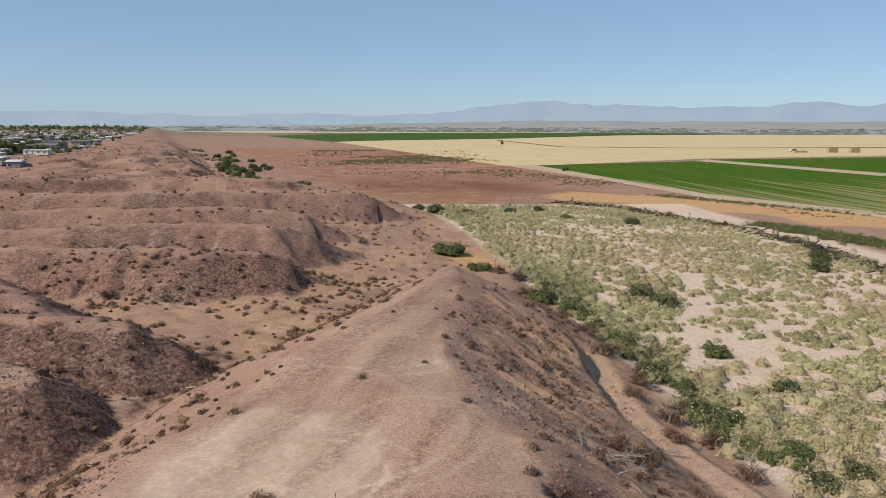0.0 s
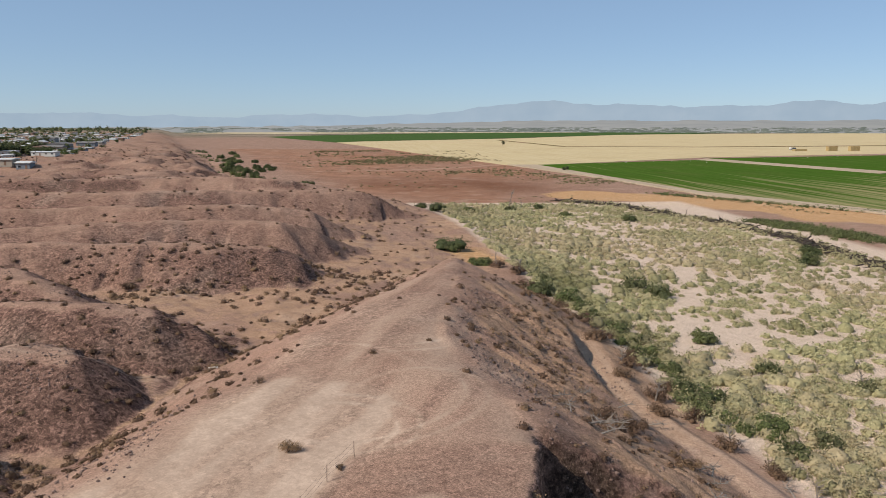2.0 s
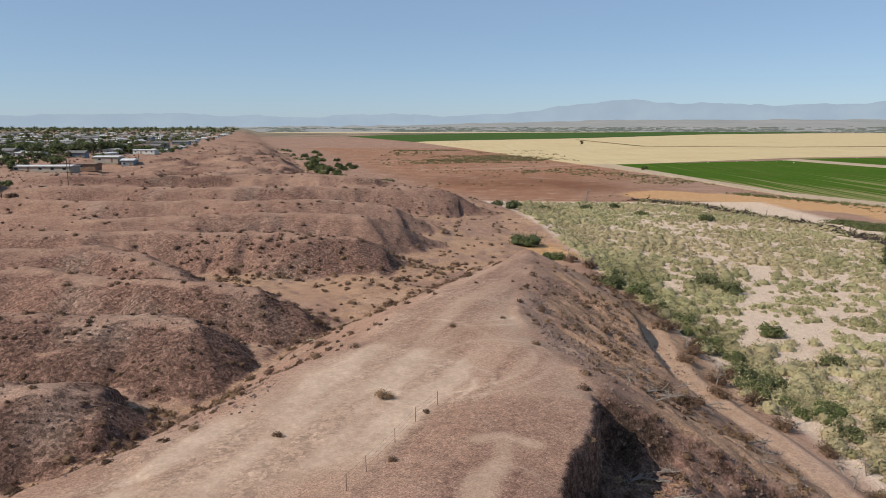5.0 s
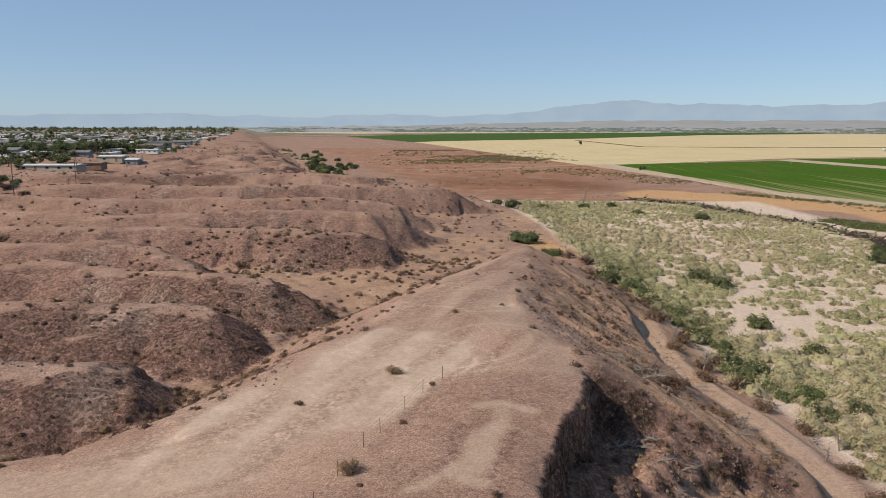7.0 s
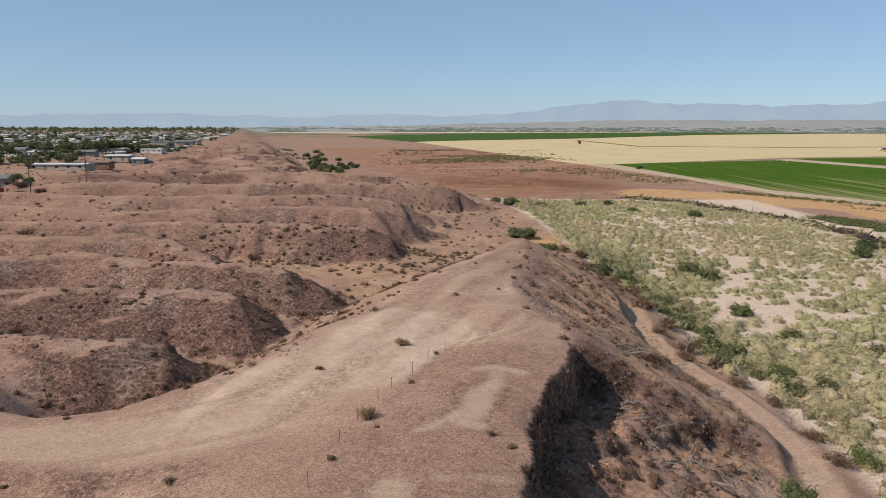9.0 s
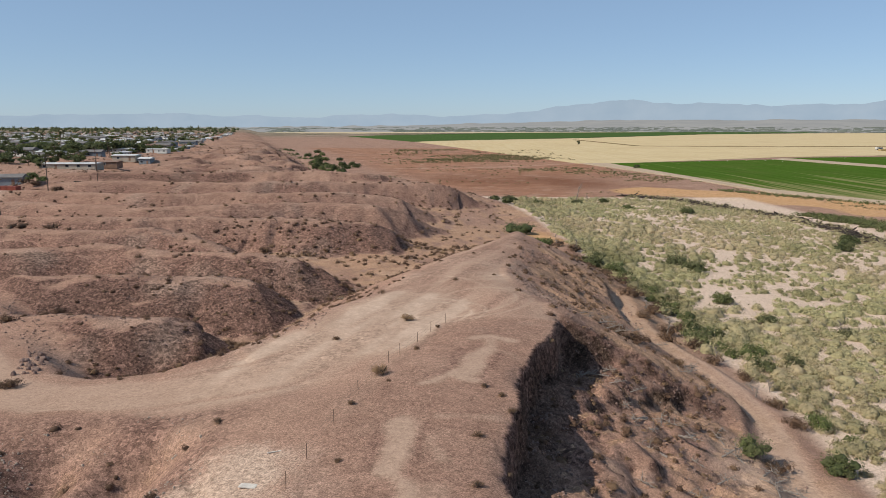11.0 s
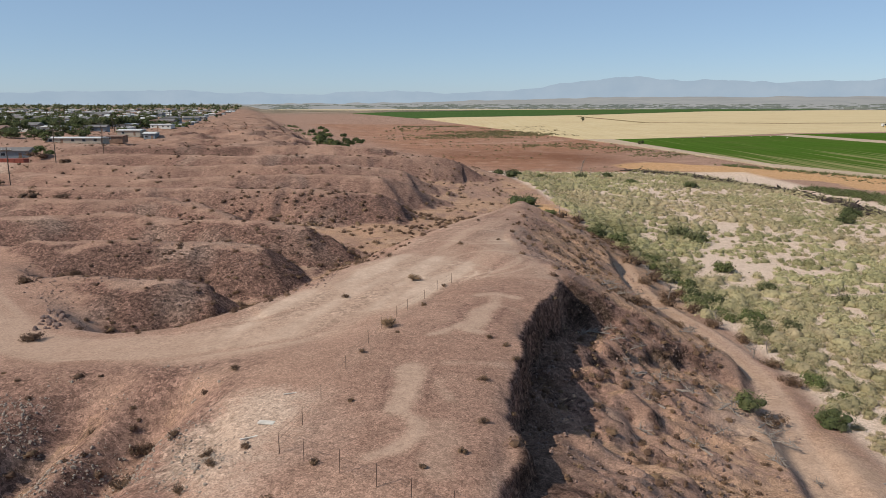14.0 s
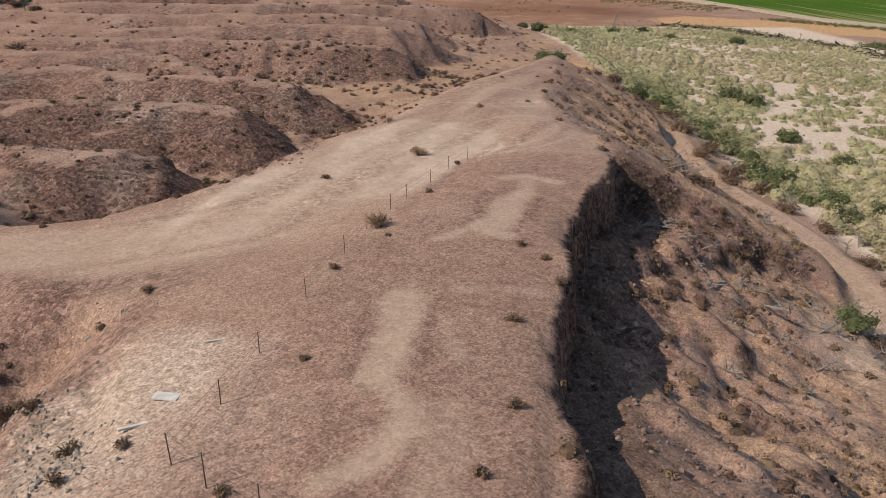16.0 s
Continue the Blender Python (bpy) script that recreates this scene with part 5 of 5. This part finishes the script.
house(upright(-160.5, 322, 0), 24, 8, 2.4, 0.3, M_STUCCO, M_TIN, "long low house with a bright white flat roof", name="long_house")
house(upright(-167.5, 394, 0), 12, 8, 2.6, 0.5, M_STUCCO, M_TIN, "small house with a bright pale roof", name="pale_house")
house(upright(-156, 391, 0), 6, 6, 3.0, 0.7, M_BLUE, M_TIN, "small blue-grey shed with a pale roof", name="shed")
house(upright(-152.5, 342, 0), 8, 6, 2.3, 0.4, M_BROWN, M_CLAY, "low brown barn beside the bare ground", name="barn")
house(upright(-212, 452, 6), 10, 7, 2.8, 1.2, M_BLUE, M_SHINGLE, "two-part grey house with a dark gabled roof", name="gabled_house")
house(upright(-151.5, 260, 8), 11, 6, 2.6, 1.0, M_BLUE, M_SHINGLE, "grey-blue house with a dark roof and white door", name="grey_house")


def trailer(m, length, paint_, label):
    base = thing("trailer", m, label, "trailer")
    bm = bmesh.new()
    box(bm, -length / 2, length / 2, -1.25, 1.25, 0.9, 3.5)
    body = part("body", bm, paint_, base)
    for k in range(7):
        bm = bmesh.new()
        x = -length / 2 + (k + 0.5) * length / 7
        box(bm, x - 0.06, x + 0.06, -1.30, -1.254, 0.95, 3.45)
        part("rib", bm, paint_, body)
    for x in (-length / 2 + 1.2, -length / 2 + 2.3, length / 2 - 1.5):
        for y in (-1.05, 1.05):
            bm = bmesh.new()
            tube(bm, [(x, y - 0.14, 0.5), (x, y + 0.14, 0.5)], [0.5, 0.5], 14)
            part("wheel", bm, M_GLASS, base)
    return base


trailer(upright(-130.5, 219, -4), 13, M_REDPAINT, "faded red box trailer parked at the edge of town")
trailer(upright(-131.5, 208, 2), 5, M_STUCCO, "pale box trailer parked at the edge of town")


def tank(m):
    base = thing("water_tank", m, "dark square tank on legs on open ground", "tank")
    bm = bmesh.new()
    box(bm, -1.5, 1.5, -1.2, 1.2, 1.0, 3.2)
    part("body", bm, M_GLASS, base)
    for x in (-1.3, 1.3):
        for y in (-1.0, 1.0):
            bm = bmesh.new()
            tube(bm, [(x, y, -0.2), (x, y, 1.0)], [0.09, 0.09], 6)
            part("leg", bm, M_STEEL, base)


tank(upright(-127, 259, 5, 0.6))


def utility_pole(m, group):
    base = thing("utility_pole", m, "weathered wooden utility pole with a crossarm", "pole", group)
    bm = bmesh.new()
    tube(bm, [(0, 0, -0.8), (0, 0, 9.5)], [0.13, 0.09], 8)
    part("pole", bm, M_BARK, base)
    bm = bmesh.new()
    box(bm, -1.2, 1.2, -0.16, -0.05, 8.7, 8.85)
    part("crossarm", bm, M_BARK, base)
    for x in (-1.0, -0.4, 0.4, 1.0):
        bm = bmesh.new()
        tube(bm, [(x, -0.1, 8.85), (x, -0.1, 9.05)], [0.05, 0.04], 6)
        part("insulator", bm, M_WHITE, base)
    return base


first_pole = utility_pole(upright(-127, 274), "utility poles of the town")
for x, y in ((-189, 363), (-96, 163), (-142, 305), (-172, 440), (-215, 520), (-260, 610), (-108, 205)):
    copy_thing(first_pole, upright(x, y))


def parked_car(m, paint_, label):
    base = thing("car", m, label, "car", "parked cars of the town")
    bm = bmesh.new()
    box(bm, -2.2, 2.2, -0.85, 0.85, 0.35, 0.95)
    bmesh.ops.bevel(bm, geom=bm.edges[:], offset=0.12, segments=2, affect="EDGES")
    part("body", bm, paint_, base)
    bm = bmesh.new()
    lower = [bm.verts.new(p) for p in ((-1.6, -0.78, 0.93), (1.0, -0.78, 0.93), (1.0, 0.78, 0.93), (-1.6, 0.78, 0.93))]
    upper = [bm.verts.new(p) for p in ((-1.2, -0.65, 1.5), (0.4, -0.65, 1.5), (0.4, 0.65, 1.5), (-1.2, 0.65, 1.5))]
    bm.faces.new(upper)
    for k in range(4):
        bm.faces.new((lower[k], lower[(k + 1) % 4], upper[(k + 1) % 4], upper[k]))
    part("cabin", bm, M_GLASS, base)
    for x in (-1.35, 1.35):
        for y in (-0.8, 0.8):
            bm = bmesh.new()
            tube(bm, [(x, y - 0.1, 0.33), (x, y + 0.1, 0.33)], [0.33, 0.33], 12)
            part("wheel", bm, M_GLASS, base)
    return base


white_car = parked_car(upright(-200, 366, 20), M_WHITE, "white car parked between houses")
for x, y, turn in ((-232, 447, 80), (-114, 216, 5), (-176, 418, 95), (-268, 545, 10), (-243, 372, 60)):
    copy_thing(white_car, upright(x, y, turn))


# ---- farm things on the plain ----
M_HAY = plain("hay", (0.42, 0.31, 0.15), 0.95, 0.25, 1.2)
M_WRAP = plain("white_wrap", (0.56, 0.52, 0.44), 0.6, 0.1, 1.0)


def haystack(m, nx_, ny_, nz_, label):
    base = thing("haystack", m, label, "haystack", "haystacks by the stubble")
    bm = bmesh.new()
    box(bm, -1.18, 1.18, -0.58, 0.58, -0.58, 0.58)
    bmesh.ops.bevel(bm, geom=bm.edges[:], offset=0.08, segments=1, affect="EDGES")
    first = part("bale", bm, M_HAY, base)
    for a in range(nx_):
        for b in range(ny_):
            for c in range(nz_):
                ob = first if a == b == c == 0 else new("bale", first.data)
                ob.parent = base
                ob.location = ((a - nx_ / 2 + 0.5) * 2.42, (b - ny_ / 2 + 0.5) * 1.2, 0.58 + c * 1.18)
    return base


haystack(upright(603, 936, 10, 1, 0.3), 6, 4, 5, "tall tan stack of big hay bales")
haystack(upright(634, 936, 10, 1, 0.3), 6, 4, 5, "tall tan stack of big hay bales")
haystack(upright(695, 940, 10, 1, 0.3), 6, 4, 5, "tall tan stack of big hay bales")
haystack(upright(560, 938, 10, 1, 0.3), 8, 4, 2, "low pale stack of hay bales")


def white_bale(m):
    base = thing("wrapped_bale", m, "round white wrapped bale lying on the green crop", "bale", "white bales on the crop")
    bm = bmesh.new()
    tube(bm, [(-1.3, 0, 0.95), (-1.15, 0, 0.95), (1.15, 0, 0.95), (1.3, 0, 0.95)], [0.75, 0.95, 0.95, 0.75], 14)
    part("bale", bm, M_WRAP, base)
    return base


wrapped = white_bale(upright(232, 672, 0, 0.5, 0.34))
for x, y, s in ((262, 684, 1.2), (282, 690, 1.3), (300, 690, 1.3), (304, 665, 1.5), (312, 702, 1.4), (322, 704, 1.2), (338, 660, 1.6), (398, 735, 1.3), (450, 745, 1.2), (500, 770, 1.4), (540, 790, 1.2)):
    copy_thing(wrapped, upright(x, y, x * 7, s * 0.5, 0.36))


def farm_truck(m):
    base = thing("farm_truck", m, "white farm truck standing on the stubble", "truck")
    for name, dims, mat in (("cab", (-3.2, -1.2, -1.2, 1.2, 0.6, 3.0), M_WHITE), ("bed", (-1.1, 4.0, -1.25, 1.25, 1.0, 1.5), M_BLUE), ("load", (-0.6, 3.4, -1.1, 1.1, 1.51, 2.6), M_GLASS)):
        bm = bmesh.new()
        box(bm, *dims)
        bmesh.ops.bevel(bm, geom=bm.edges[:], offset=0.08, segments=1, affect="EDGES")
        part(name, bm, mat, base)
    for x in (-2.3, 1.6, 2.9):
        for y in (-1.1, 1.1):
            bm = bmesh.new()
            tube(bm, [(x, y - 0.15, 0.52), (x, y + 0.15, 0.52)], [0.52, 0.52], 12)
            part("wheel", bm, M_GLASS, base)


farm_truck(upright(571, 972, 5, 1.3, 0.3))

# ---- the fence round the scraped figure ----
POSTS = [(0.3, 74.0), (-1.1, 71.3), (-2.2, 68.2), (-3.5, 64.3), (-4.3, 62.0), (-5.2, 57.8), (-5.8, 54.3), (-6.8, 49.7), (-7.7, 45.2), (-8.2, 42.0), (-8.8, 39.0), (-7.3, 37.8), (-5.3, 36.4), (-3.4, 35.2), (-1.7, 34.2), (0.2, 33.6), (2.1, 33.2)]
fence = thing("fence", pose(-8.6, 39.0, at(-8.6, 39.0)), "thin rusty wire fence with steel posts round the scraped figure", "fence")
home = fence.matrix_world.translation
feet = [Vector((x, y, at(x, y))) - home for x, y in POSTS]
tops_ = []
for k, foot_ in enumerate(feet):
    tall = (0.95 if k < 10 else 1.25) + 0.05 * math.sin(k * 2.3)
    lean_ = Vector((0.03 * math.sin(k * 1.7), 0.03 * math.cos(k * 2.9), 0))
    tip = foot_ + Vector((0, 0, tall)) + lean_
    bm = bmesh.new()
    tube(bm, [foot_ - Vector((0, 0, 0.25)), tip], [0.024, 0.02], 5)
    part("post", bm, M_STEEL, fence)
    tops_.append((foot_, tip))
for share in (0.35, 0.65, 0.95):
    for (f0, t0), (f1, t1) in zip(tops_, tops_[1:]):
        a, b = f0.lerp(t0, share), f1.lerp(t1, share)
        bm = bmesh.new()
        tube(bm, [a, a.lerp(b, 0.5) - Vector((0, 0, 0.05)), b], [0.005] * 3, 4)
        part("wire", bm, M_WIRE, fence)


def board(x, y, length, width, thick, turn, label):
    ob = thing("board", pose(x, y, at(x, y) + 0.02, 0, 0, turn), label, "board")
    bm = bmesh.new()
    box(bm, -length / 2, length / 2, -width / 2, width / 2, 0, thick)
    bmesh.ops.bevel(bm, geom=bm.edges[:], offset=0.006, segments=1, affect="EDGES")
    part("plank", bm, M_BOARD, ob)


board(-10.4, 42.7, 0.95, 0.45, 0.06, -8, "weathered pale board lying flat on gravel")
board(-11.0, 41.2, 0.95, 0.12, 0.07, 28, "bleached white pole lying on gravel")
board(-9.8, 46.3, 0.8, 0.08, 0.05, 20, "thin weathered stick lying on the dirt")
board(-14.7, 108, 0.9, 0.5, 0.2, 20, "dumped white panel lying in the valley scrub")


# ---- dead wood ----
def snag(name, m, height, spread, material_, label, category, seed, limbs=7, group="", flat=False):
    local = np.random.default_rng(seed)
    base = thing(name, m, label, category, group)
    top = Vector((0.2 * height, 0, 0.95 * height)) if not flat else Vector((height, 0.1 * height, 0.12 * height))
    bm = bmesh.new()
    tube(bm, [(0, 0, -0.15), top * 0.5 + Vector(local.normal(0, 0.05, 3)), top], [0.05 * height ** 0.7, 0.035 * height ** 0.7, 0.012], 6)
    part("trunk", bm, material_, base)
    for k in range(limbs):
        t = local.uniform(0.2, 0.9)
        root = top * t
        way = Vector(local.normal(0, 1, 3))
        way.z = abs(way.z) * (0.9 if not flat else 0.35)
        way = way.normalized() * spread * local.uniform(0.5, 1.0)
        bm = bmesh.new()
        mid = root + way * 0.55 + Vector(local.normal(0, 0.06 * spread, 3))
        tube(bm, [root, mid, root + way], [0.026 * height ** 0.7, 0.016 * height ** 0.7, 0.005], 5)
        for _ in range(3):
            twig = Vector(local.normal(0, 1, 3)).normalized() * spread * 0.35
            twig.z = abs(twig.z)
            tube(bm, [mid, mid + twig * 0.6, mid + twig], [0.01, 0.007, 0.003], 4)
        part("limb", bm, material_, base)
    return base


fallen = [snag("fallen_branch", pose(x, y, at(x, y) + 0.15, 0, 0, turn), 2.6, 1.2, M_DEAD, "bleached dead branch lying on the gravel slope", "branch", 500 + k, 8, "fallen branches on the slope", True)
          for k, (x, y, turn) in enumerate(((20.5, 66, 300), (24, 65, 20), (18, 61, 130)))]
slope_rng = np.random.default_rng(77)
for x, y in ((22.5, 67.5), (19.5, 68.5), (25.5, 68.2), (26.5, 63), (16, 56), (22, 60.5), (17.5, 71), (28.5, 63), (29, 57), (33.5, 55.8), (34.8, 57.5), (21, 73), (28, 78), (29.5, 82), (36.5, 88), (15, 64), *[(slope_rng.uniform(14, 30), slope_rng.uniform(50, 100)) for _ in range(40)]):
    copy_thing(fallen[int(slope_rng.integers(3))], pose(x, y, at(x, y) + 0.12, slope_rng.uniform(-12, 12), slope_rng.uniform(-8, 14), slope_rng.uniform(0, 360)) @ Matrix.Scale(slope_rng.uniform(0.6, 1.05), 4))
for k, (x, y, h) in enumerate(((32.3, 108, 3.0), (32, 118, 2.2), (36, 98, 2.2), (38.5, 88, 2.0), (31, 175, 3.2), (58, 325, 7.5), (60, 311, 4), (60.5, 113, 2.6), (27.5, 180, 3.2), (35, 84, 1.6))):
    snag("dead_tree", pose(x, y, at(x, y), 0, 0, 70 * k), h, 0.5 * h, M_DEAD, "bare grey dead tree standing at the edge of the wash", "dead tree", 520 + k, 11, "dead trees along the wash")

# the long berm of dumped logs and brush between the wash and the fields
LOGS = [(86, 352, 0), (106, 330, 0), (114, 292, 0), (123, 268, 0), (125, 233, 0), (122.5, 205, 0), (121, 188, 0)]
run = [math.dist(a[:2], b[:2]) for a, b in zip(LOGS, LOGS[1:])]
bm = bmesh.new()
for k in range(900):
    s, n_ = slope_rng.uniform(0, sum(run)), 0
    while s > run[n_]:
        s, n_ = s - run[n_], n_ + 1
    a, b = Vector(LOGS[n_]), Vector(LOGS[n_ + 1])
    p = a.lerp(b, s / run[n_])
    p.x, p.y = p.x + slope_rng.normal(0, 1.6), p.y + slope_rng.normal(0, 1.6)
    p.z = at(p.x, p.y) + slope_rng.uniform(0.05, 0.75)
    way = Vector((slope_rng.normal(0, 1), slope_rng.normal(0, 1), slope_rng.normal(0, 0.16))).normalized() * slope_rng.uniform(0.7, 2.4)
    r = slope_rng.uniform(0.08, 0.34)
    tube(bm, [p - way, p + Vector(slope_rng.normal(0, 0.12, 3)), p + way], [r, r * 0.8, r * 0.4], 5)
log_me = bpy.data.meshes.new("log_berm")
bm.to_mesh(log_me)
bm.free()
tagged(solid("log_berm", log_me, M_DARKWOOD), "long dark berm of dumped logs and dead brush", "logs", kind="stuff")
for k, (x, y, h) in enumerate(((117, 290, 3.0), (121, 272, 2.6), (126, 250, 3.4), (124, 262, 2.2), (112, 310, 2.0), (98, 340, 2.4))):
    snag("berm_stump", pose(x, y, at(x, y), 0, 0, 50 * k), h, 0.35 * h, M_DARKWOOD, "dark upright stump in the log berm", "stump", 560 + k, 4, "stumps in the log berm")
pick = slope_rng.uniform(0, len(LOGS) - 1.001, 260)
x = np.interp(pick, range(len(LOGS)), [p[0] for p in LOGS]) + slope_rng.normal(1, 2.6, 260)
y = np.interp(pick, range(len(LOGS)), [p[1] for p in LOGS]) + slope_rng.normal(0, 2.0, 260)
size = slope_rng.uniform(0.6, 1.6, 260)
v, f, who = leaf_cloud(np.stack([x, y, lie(x, y)], 1), size, size, np.full(260, 60), np.full(260, 0.22), slope_rng)
stuff("berm_brush", v, f, who, slope_rng.uniform(0.1, 0.7, 260), slope_rng.uniform(0, 0.7, 260), M_SCRUB, "mixed grey brush growing through the log berm", "brush", False)
# green thicket along the lane east of the berm
n = 330
y = slope_rng.uniform(205, 275, n)
x = np.interp(y, [205, 240, 275], [152, 141, 136]) + slope_rng.normal(0, 3.5, n) + (275 - y) * 0.12
size = slope_rng.uniform(0.9, 2.0, n)
v, f, who = leaf_cloud(np.stack([x, y, lie(x, y)], 1), size, size * 0.9, np.full(n, 90), np.full(n, 0.24), slope_rng)
stuff("lane_thicket", v, f, who, slope_rng.uniform(0.2, 1, n), slope_rng.uniform(0, 0.3, n), M_GREEN, "green thicket along the field lane", "thicket", False)
n = 260
pick = slope_rng.uniform(0, 1, n)
x = np.interp(pick, [0, 0.4, 1], [142, 165, 205]) + slope_rng.normal(0, 2.5, n)
y = np.interp(pick, [0, 0.4, 1], [380, 345, 285]) + slope_rng.normal(0, 2.5, n)
size = slope_rng.uniform(0.4, 1.1, n)
v, f, who = leaf_cloud(np.stack([x, y, lie(x, y) + 0.25], 1), size, size * 0.8, np.full(n, 40), np.full(n, 0.22), slope_rng)
stuff("ditch_weeds", v, f, who, slope_rng.uniform(0.3, 1, n), slope_rng.uniform(0, 0.5, n), M_GREEN, "green weeds along the field ditch", "weeds", False)

# far tree lines on the plain
n = 3400
ang = np.radians(slope_rng.uniform(-42, 44, n))
rad = slope_rng.choice((3480, 3540, 3600, 3660, 3720, 3790, 3860), n) + slope_rng.normal(0, 40, n)
keep = fbm(np.degrees(ang), rad * 0.013, 3.0, 3, 131) > -0.2 - 0.4 * (ang > 0)
ang, rad = ang[keep], rad[keep]
n = len(ang)
x, y = rad * np.sin(ang), rad * np.cos(ang)
size = slope_rng.uniform(4, 12, n)
z = np.interp(rad, [3500, 4000, 4300], [0, 24, 40])
v, f, who = leaf_cloud(np.stack([x, y, z], 1), size * 1.8, size * 0.36 * slope_rng.uniform(0.5, 1.4, n), np.full(n, 4), size * 0.2, slope_rng, core=0.9)
tagged(solid("far_woods", mesh_of("far_woods", v, f), M_FARTREE), "far tree lines across the plain, pale with painted haze", "trees", kind="stuff")

# ---- loose stones ----
gold = (1 + 5 ** 0.5) / 2
ICO_V = np.array([(-1, gold, 0), (1, gold, 0), (-1, -gold, 0), (1, -gold, 0), (0, -1, gold), (0, 1, gold), (0, -1, -gold), (0, 1, -gold), (gold, 0, -1), (gold, 0, 1), (-gold, 0, -1), (-gold, 0, 1)]) / 1.9
ICO_F = np.array([(0, 11, 5), (0, 5, 1), (0, 1, 7), (0, 7, 10), (0, 10, 11), (1, 5, 9), (5, 11, 4), (11, 10, 2), (10, 7, 6), (7, 1, 8), (3, 9, 4), (3, 4, 2), (3, 2, 6), (3, 6, 8), (3, 8, 9), (4, 9, 5), (2, 4, 11), (6, 2, 10), (8, 6, 7), (9, 8, 1)])


def stones(name, x, y, size, material_, label):
    n = len(x)
    turn = slope_rng.normal(0, 1, (n, 3, 3))
    q, _ = np.linalg.qr(turn)
    shape = ICO_V[None] * slope_rng.uniform(0.65, 1.25, (n, 12, 1)) * slope_rng.uniform(0.6, 1.2, (n, 1, 3))
    verts = np.einsum("nij,nkj->nki", q, shape) * size[:, None, None] + np.stack([x, y, lie(x, y) + size * 0.2], 1)[:, None]
    faces = ICO_F[None] + 12 * np.arange(n)[:, None, None]
    tagged(solid(name, mesh_of(name, verts.reshape(-1, 3), faces.reshape(-1, 3)), material_), label, "stones", kind="stuff")


x, y = sown(22000, 3, 32, 40, 120, lambda x, y: ramp(0.2, 1.5, x - rim_east(y)) * ramp(26, 8, x - rim_east(y)) * (1 - 0.9 * np.exp(-((x - 31) / 4.5) ** 2 - ((y - 57) / 8) ** 2)) * np.clip(0.25 + 0.8 * fbm(x, y, 5, 3, 141) + 0.4 * ramp(5, 1, x - rim_east(y)), 0, 1))
stones("slope_stones", x, y, 0.045 + 0.13 * slope_rng.uniform(0, 1, len(x)) ** 3.5, M_STONE, "loose dark stones on the steep gravel slope")
x, y = sown(20000, -40, -6, 33, 56, lambda x, y: np.clip(0.35 + 0.8 * fbm(x, y, 4, 3, 143), 0, 1) * (1 - topness(x, y)) * ramp(4, 8, nearest_on(x, y, TRACK_WEST)[0]))
stones("rubble_stones", x, y, 0.035 + 0.09 * slope_rng.uniform(0, 1, len(x)) ** 3.5, M_PALESTONE, "pale broken rubble on the eroded slope")
x, y = sown(26000, -62, -12, 66, 165, lambda x, y: ramp(10.5, 12, lie(x, y)) * np.clip(0.35 + 0.9 * fbm(x, y, 7, 3, 145), 0, 1) * ramp(3, 6, nearest_on(x, y, TRACK_WEST)[0]))
stones("spur_stones", x, y, 0.045 + 0.11 * slope_rng.uniform(0, 1, len(x)) ** 3, M_STONE, "dark varnished stones on the spurs")


def boulder(x, y, size, seed):
    local = np.random.default_rng(seed)
    bm = bmesh.new()
    bmesh.ops.create_icosphere(bm, subdivisions=2, radius=size)
    stretch_ = local.uniform(0.7, 1.3, 3)
    for v in bm.verts:
        q = v.co * (1.3 / size)
        v.co = Vector(a * b for a, b in zip(v.co, stretch_)) * (1 + 0.28 * noise.noise(q + Vector((seed, 0, 0))) + 0.12 * noise.noise(q * 2.7))
    me = bpy.data.meshes.new("boulder")
    bm.to_mesh(me)
    bm.free()
    ob = tagged(solid("boulder", me, M_STONE), "dark grey boulder dumped beside the dirt road", "boulder", "boulders beside the road")
    ob.location = (x, y, at(x, y) + 0.25 * size)


for k in range(28):
    boulder(-35.4 + 0.9 * math.sin(k * 2.1) - 0.09 * k, 65.2 + 0.26 * k + 0.5 * math.cos(k * 1.3), 0.12 + 0.2 * (k * 7 % 5) / 5, k + 1)
